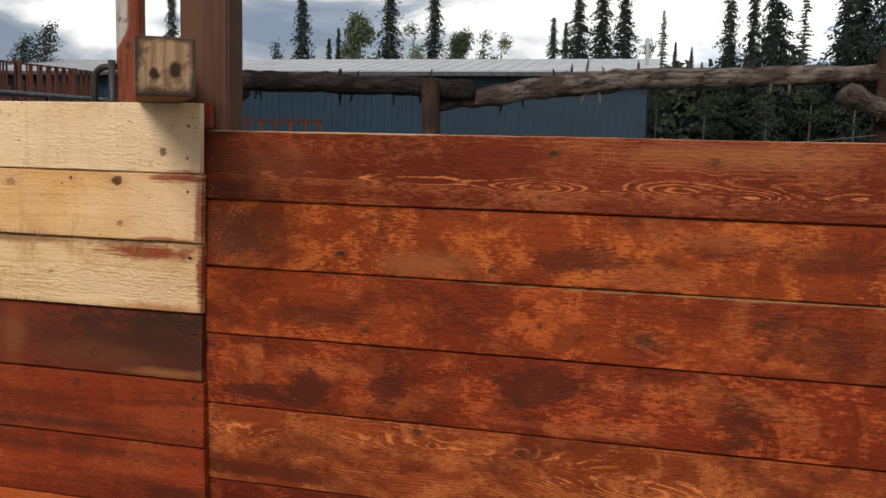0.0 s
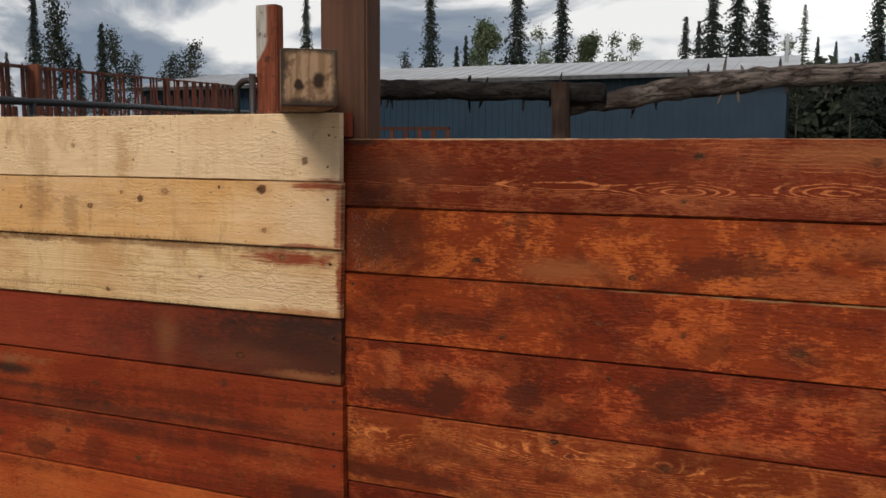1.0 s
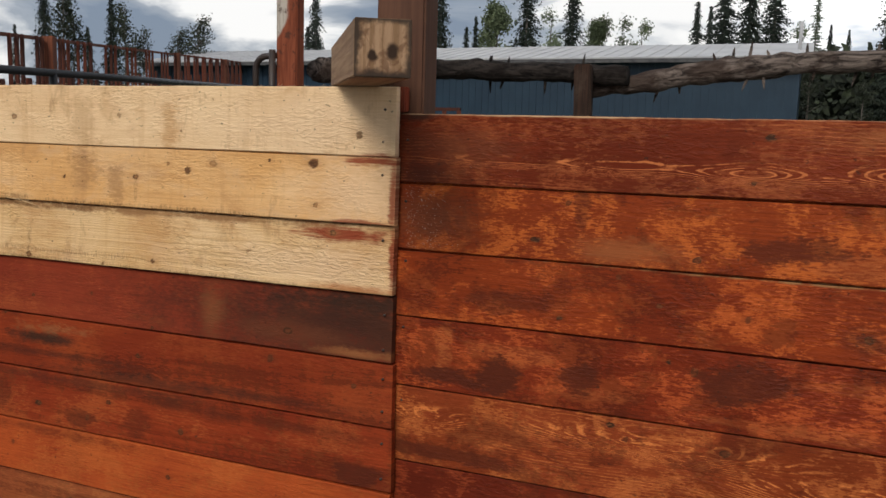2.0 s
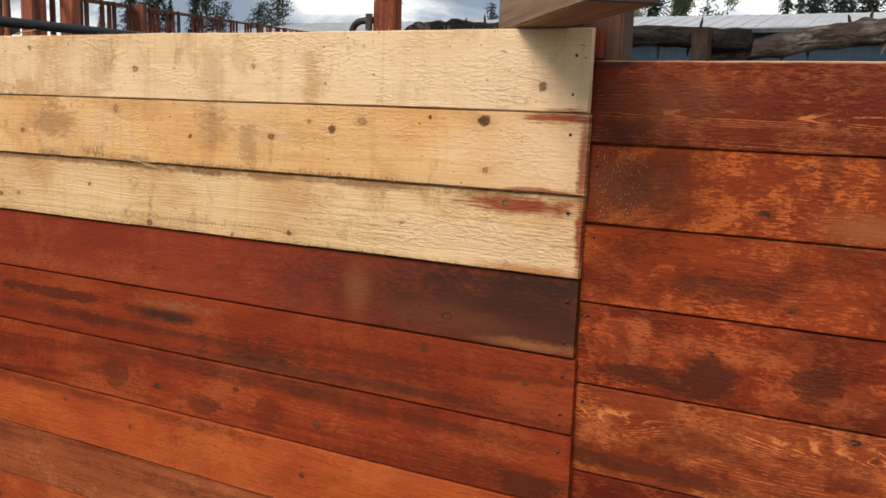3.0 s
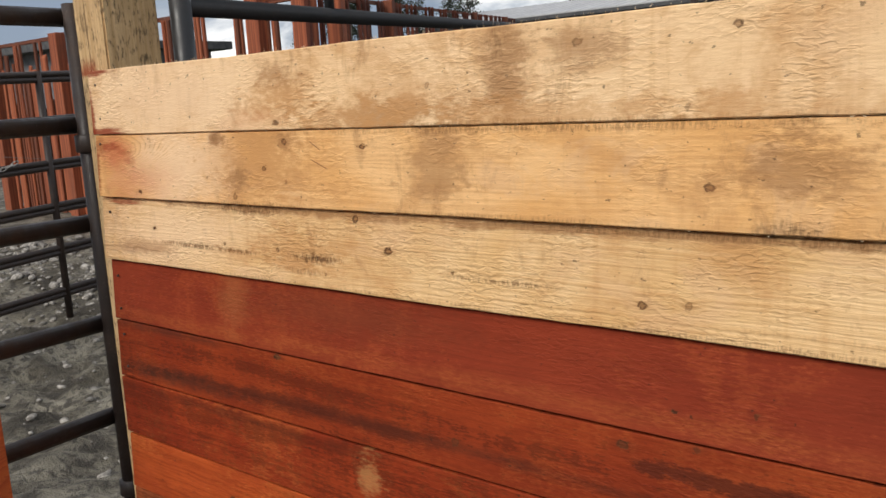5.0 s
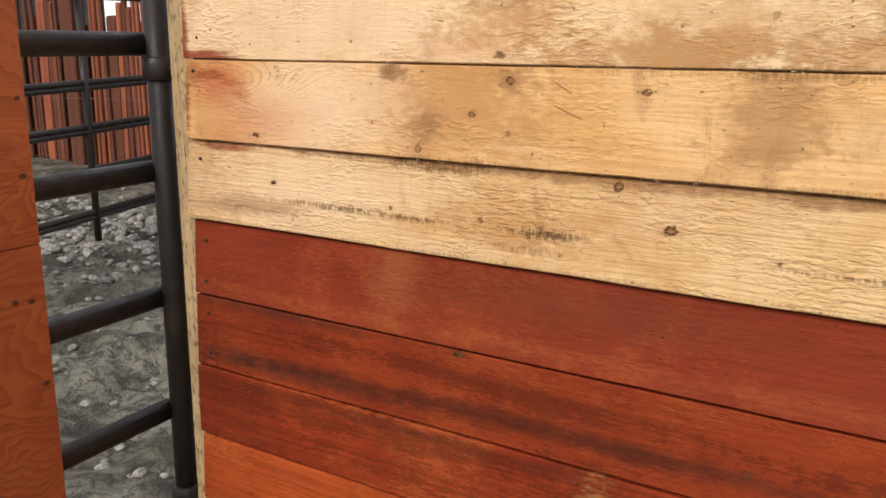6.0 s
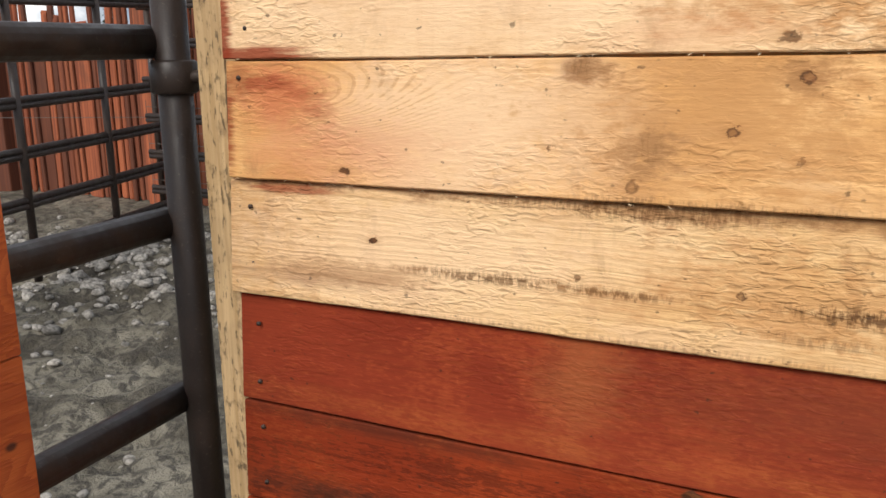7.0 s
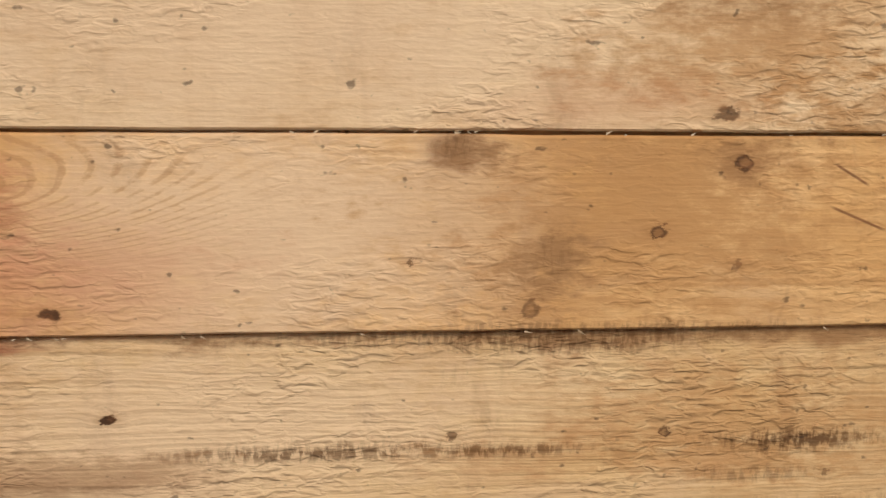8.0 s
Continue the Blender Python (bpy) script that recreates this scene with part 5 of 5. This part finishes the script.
part("flue", tube([(BX1 - 0.1, 37, 5.0), (BX1 - 0.1, 37, 6.3)], 0.07, 10), M_ROOF, bld, "", True)

shed = empty("distant_shed", (-34, 20, 1.0), label="low dark shed with a pale roof beyond the yard", category="shed")
part("wall", box((-42, 16, 0.8), (-31, 22, 3.7), 0.02), M_SHEDWALL, shed)
part("roof", box((-42.6, 15.4, 3.7), (-30.4, 22.6, 4.0), 0.02), M_DARKROOF, shed)

# low brown crate rack seen over the wall by the building
rack = empty("wooden_rack", (-10.2, 22, 1.1), label="low red-brown slatted rack standing before the building", category="rack")
for z in (2.2, 1.8):
    part("rail", box((-11.6, 21.9, z), (-8.9, 22.0, z + 0.09), 0.005), M_DARKSLAT, rack)
for i in range(7):
    part("slat", box((-11.5 + i * 0.42, 21.88, 1.0), (-11.38 + i * 0.42, 21.9, 2.2), 0.005), M_DARKSLAT, rack)


# ---- trees ----
def spruce(name, h, spread, seed, mat, label, droop=0.35, thin=1.0):
    r = random.Random(seed)
    tree = empty(name, (0, 0, 0), label=label, category="tree")
    part("trunk", tube([(0, 0, -0.3), (0.03, 0, h * 0.5), (0, 0.02, h)], [h * 0.013, h * 0.008, 0.01], 8), M_TRUNK, tree, "", True)
    vs, fs = [], []
    z = h * 0.06
    while z < h * 0.995:
        s = 1 - z / h
        reach = spread * (0.05 + 0.92 * s ** 0.8) * (1 if z > h * 0.14 else 0.7) * (0.62 + 0.6 * r.random())
        count = max(5, int((7 + 8 * s) * thin))
        for i in range(count):
            a = r.uniform(0, 2 * math.pi)
            ln = reach * r.uniform(0.35, 1.2)
            dx, dy = math.cos(a), math.sin(a)
            segs = 4
            for k in range(segs):
                t = (k + 0.7) / segs
                cx, cy = dx * ln * t, dy * ln * t
                cz = z + 0.10 * ln - droop * ln * t * t * 1.6
                for _ in range(5):
                    q = (0.075 + 0.085 * ln) * (1.25 - 0.6 * t)
                    o = len(vs)
                    c = Vector((cx + r.uniform(-q, q), cy + r.uniform(-q, q), cz + r.uniform(-q, q) * 0.4))
                    # hanging sprays: long, narrow, pointing outwards and down
                    v = Vector((dx * 0.6 + r.uniform(-0.6, 0.6), dy * 0.6 + r.uniform(-0.6, 0.6), -r.uniform(0.4, 1.3))).normalized() * q * r.uniform(0.9, 1.9)
                    u = v.cross(Vector((r.uniform(-1, 1), r.uniform(-1, 1), r.uniform(-1, 1)))).normalized() * q * r.uniform(0.22, 0.42)
                    vs.extend([tuple(c), tuple(c + u + v * 0.35), tuple(c + v), tuple(c - u + v * 0.45)])
                    fs.append((o, o + 1, o + 2, o + 3))
        z += h * 0.024 * (0.55 + s)
    me = bpy.data.meshes.new("crown")
    me.from_pydata(vs, [], fs)
    link_mesh("crown", me, mat, tree)
    return tree


def leafy(name, h, spread, seed, mat, label, leaves=1600, bare=0.35):
    r = random.Random(seed)
    tree = empty(name, (0, 0, 0), label=label, category="tree")
    part("trunk", tube([(0, 0, -0.3), (0.1, 0, h * 0.4), (-0.05, 0.05, h * 0.75), (0.05, 0, h * 0.97)], [h * 0.012, h * 0.009, h * 0.005, 0.01], 7), M_TRUNK, tree, "", True)
    vs, fs = [], []
    limbs = []
    for i in range(16):
        a, z = r.uniform(0, 6.28), h * r.uniform(bare, 0.92)
        ln = spread * r.uniform(0.5, 1.0) * (1.15 - z / h)
        e = Vector((math.cos(a) * ln, math.sin(a) * ln, z + ln * 0.8))
        limbs.append((Vector((0, 0, z)), e))
        part("limb", tube([(0, 0, z), tuple((Vector((0, 0, z)) + e) / 2 + Vector((0, 0, -0.05))), tuple(e)], [h * 0.005, h * 0.003, 0.006], 5), M_TRUNK, tree)
    for i in range(leaves):
        p, e = r.choice(limbs)
        c = p.lerp(e, r.uniform(0.3, 1.1)) + Vector((r.gauss(0, 1), r.gauss(0, 1), r.gauss(0, 1))) * spread * 0.13
        q = r.uniform(0.08, 0.18) * (h / 8)
        u = Vector((r.uniform(-1, 1), r.uniform(-1, 1), r.uniform(-1, 1))).normalized() * q
        v = u.orthogonal().normalized() * q * 0.8
        o = len(vs)
        vs.extend([tuple(c), tuple(c + u + v * 0.5), tuple(c + u * 0.4 + v), tuple(c - u * 0.3 + v * 0.8)])
        fs.append((o, o + 1, o + 2, o + 3))
    me = bpy.data.meshes.new("crown")
    me.from_pydata(vs, [], fs)
    link_mesh("crown", me, mat, tree)
    return tree


# bearing in degrees to the left of the wall's normal, distance, height of the tip, width
def stand(proto, height, bearing, dist, tip, width=1.0, used=None):
    a = radians(bearing)
    x, y = -dist * math.sin(a), dist * math.cos(a)
    g = ground_height(x, y) - 0.2
    k = (tip - g) / height
    m = Matrix.Translation((x, y, g)) @ pose(0, 0, 0, 0, 0, (bearing * 37 + tip * 50) % 360) @ Matrix.Diagonal((k * width, k * width, k, 1))
    if used:
        return copy_thing(proto, m)
    proto.matrix_basis = m
    return proto


H = 12.0
S1 = spruce("spruce_tree", H, 1.75, 3, M_SPRUCE, "tall narrow dark green spruce", 0.4, 1.5)
S2 = spruce("spruce_tree", H, 2.1, 8, M_SPRUCE, "tall narrow dark green spruce", 0.45, 1.4)
S3 = spruce("spruce_tree", H, 2.3, 15, M_SPRUCE, "tall narrow dark green spruce", 0.3, 1.7)
P1 = spruce("larch_tree", H, 1.7, 21, M_LARCH, "light green feathery conifer", 0.1, 0.9)
D1 = leafy("birch_tree", 9.0, 2.4, 5, M_LEAF, "light green broadleaf tree behind the building", 6500)
D2 = leafy("birch_tree", 9.0, 2.2, 9, M_LEAF, "light green broadleaf tree behind the building", 4200)
D3 = leafy("birch_tree", 9.0, 2.3, 12, M_DARKLEAF, "thin broadleaf tree, coloured dark as a silhouette against the sky", 1700, 0.3)
TREES = [
    # kind, bearing to the left of the wall's normal, distance, height of the tip, width
    (S1, 47.4, 38, 7.9, 0.8),
    (S2, 43.7, 38, 6.7, 1.0),
    (D3, 46.4, 36, 7.6, 0.7),
    (D3, 45.8, 40, 6.4, 0.8),
    (D3, 42.9, 44, 7.3, 0.8),
    (D3, 41.9, 44, 6.2, 0.8),
    (D3, 39.8, 50, 6.9, 0.9),
    (D3, 38.6, 50, 7.6, 1.0),
    (S2, 31.3, 60, 12.3, 0.8),
    (D3, 25.0, 60, 8.5, 0.7),
    (S1, 23.3, 55, 12.4, 0.9),
    (S3, 21.6, 58, 8.7, 0.8),
    (S1, 21.0, 58, 9.4, 0.8),
    (D1, 19.6, 60, 10.6, 0.9),
    (S2, 17.7, 56, 12.8, 1.1),
    (D2, 16.1, 62, 10.7, 0.9),
    (S1, 14.8, 56, 12.4, 1.1),
    (D1, 13.1, 62, 10.0, 0.9),
    (D2, 11.6, 64, 10.5, 0.8),
    (D2, 10.4, 64, 10.1, 0.8),
    (S3, 7.1, 60, 10.7, 0.9),
    (S2, 6.3, 60, 10.4, 0.8),
    (S3, 5.5, 56, 11.9, 1.2),
    (S2, 4.0, 56, 12.9, 1.3),
    (S1, 2.6, 56, 12.5, 1.3),
    (P1, 0.2, 54, 10.2, 0.9),
    (D2, 1.2, 58, 9.0, 0.9),
    (S1, -0.6, 52, 8.1, 0.7),
    (S2, -1.6, 52, 7.8, 0.7),
    (S1, -3.8, 46, 10.9, 1.0),
    (S2, -5.2, 48, 10.9, 0.9),
    (S3, -6.4, 44, 11.7, 1.0),
    (P1, -8.1, 50, 11.0, 0.8),
    (S2, -10.3, 44, 10.8, 1.1),
    (S3, -11.2, 42, 11.5, 1.0),
    (S1, -12.6, 42, 11.8, 1.1),
    (S2, -14.7, 44, 11.4, 1.1),
    (S3, -17.2, 46, 11.0, 1.2),
    (D3, -2.6, 40, 4.2, 1.2),
    (D3, 0.4, 44, 5.5, 1.2),
    (D3, -6.2, 38, 4.5, 1.2),
    (D3, -8.7, 42, 5.8, 1.3),
    (D3, -11.2, 38, 4.9, 1.3),
    (S3, -3.2, 46, 5.7, 1.5),
    (S3, 0.6, 48, 6.2, 1.5),
    (S2, -9.7, 44, 5.8, 1.6),
    (S3, 31.8, 61, 8.7, 1.0),
    (S1, 48.9, 62, 7.8, 0.9),
    (S2, 45.0, 52, 6.9, 1.0),
    (S3, -16.0, 50, 15.0, 1.1),
    (S1, -4.0, 60, 9.0, 1.3),
    (S3, 0.5, 62, 8.0, 1.3),
    (D3, -3.2, 46, 4.8, 1.5),
]
last = {kind.name: i for i, (kind, *_) in enumerate(TREES)}
for i, (kind, bearing, dist, tip, width) in enumerate(TREES):
    # the pattern tree itself takes the last place of its kind
    tree = stand(kind, H if kind in (S1, S2, S3, P1) else 9.0, bearing, dist, tip, width, i != last[kind.name])
    tagged(tree, group="spruces behind the yard" if kind in (S1, S2, S3) else "light green trees behind the building")


# undergrowth between the far trees: one uncountable mass of leaves
ur = random.Random(31)
uv, uf = [], []
for i in range(24000):
    x = ur.uniform(0.0, 34.0)
    y = 46 + ur.uniform(0, 14) - 0.15 * x
    top = 1.6 + 2.0 * noise.noise((x * 0.25, y * 0.2, 0)) + 1.4 * noise.noise((x * 0.9, 4, 0)) + 3.0
    c = Vector((x, y, 1.6 + max(0.3, top) * ur.random() ** 0.8))
    q = ur.uniform(0.22, 0.55)
    u = Vector((ur.uniform(-1, 1), ur.uniform(-1, 1), ur.uniform(-1, 1))).normalized() * q
    v = u.orthogonal().normalized() * q * 0.8
    o = len(uv)
    uv.extend([tuple(c), tuple(c + u + v * 0.4), tuple(c + u * 0.5 + v), tuple(c - u * 0.4 + v * 0.8)])
    uf.append((o, o + 1, o + 2, o + 3))
me = bpy.data.meshes.new("far_undergrowth")
me.from_pydata(uv, [], uf)
tagged(link_mesh("far_undergrowth", me, M_DARKLEAF), "green brush between the far trees, shade put into its colour", "brush", kind="stuff")
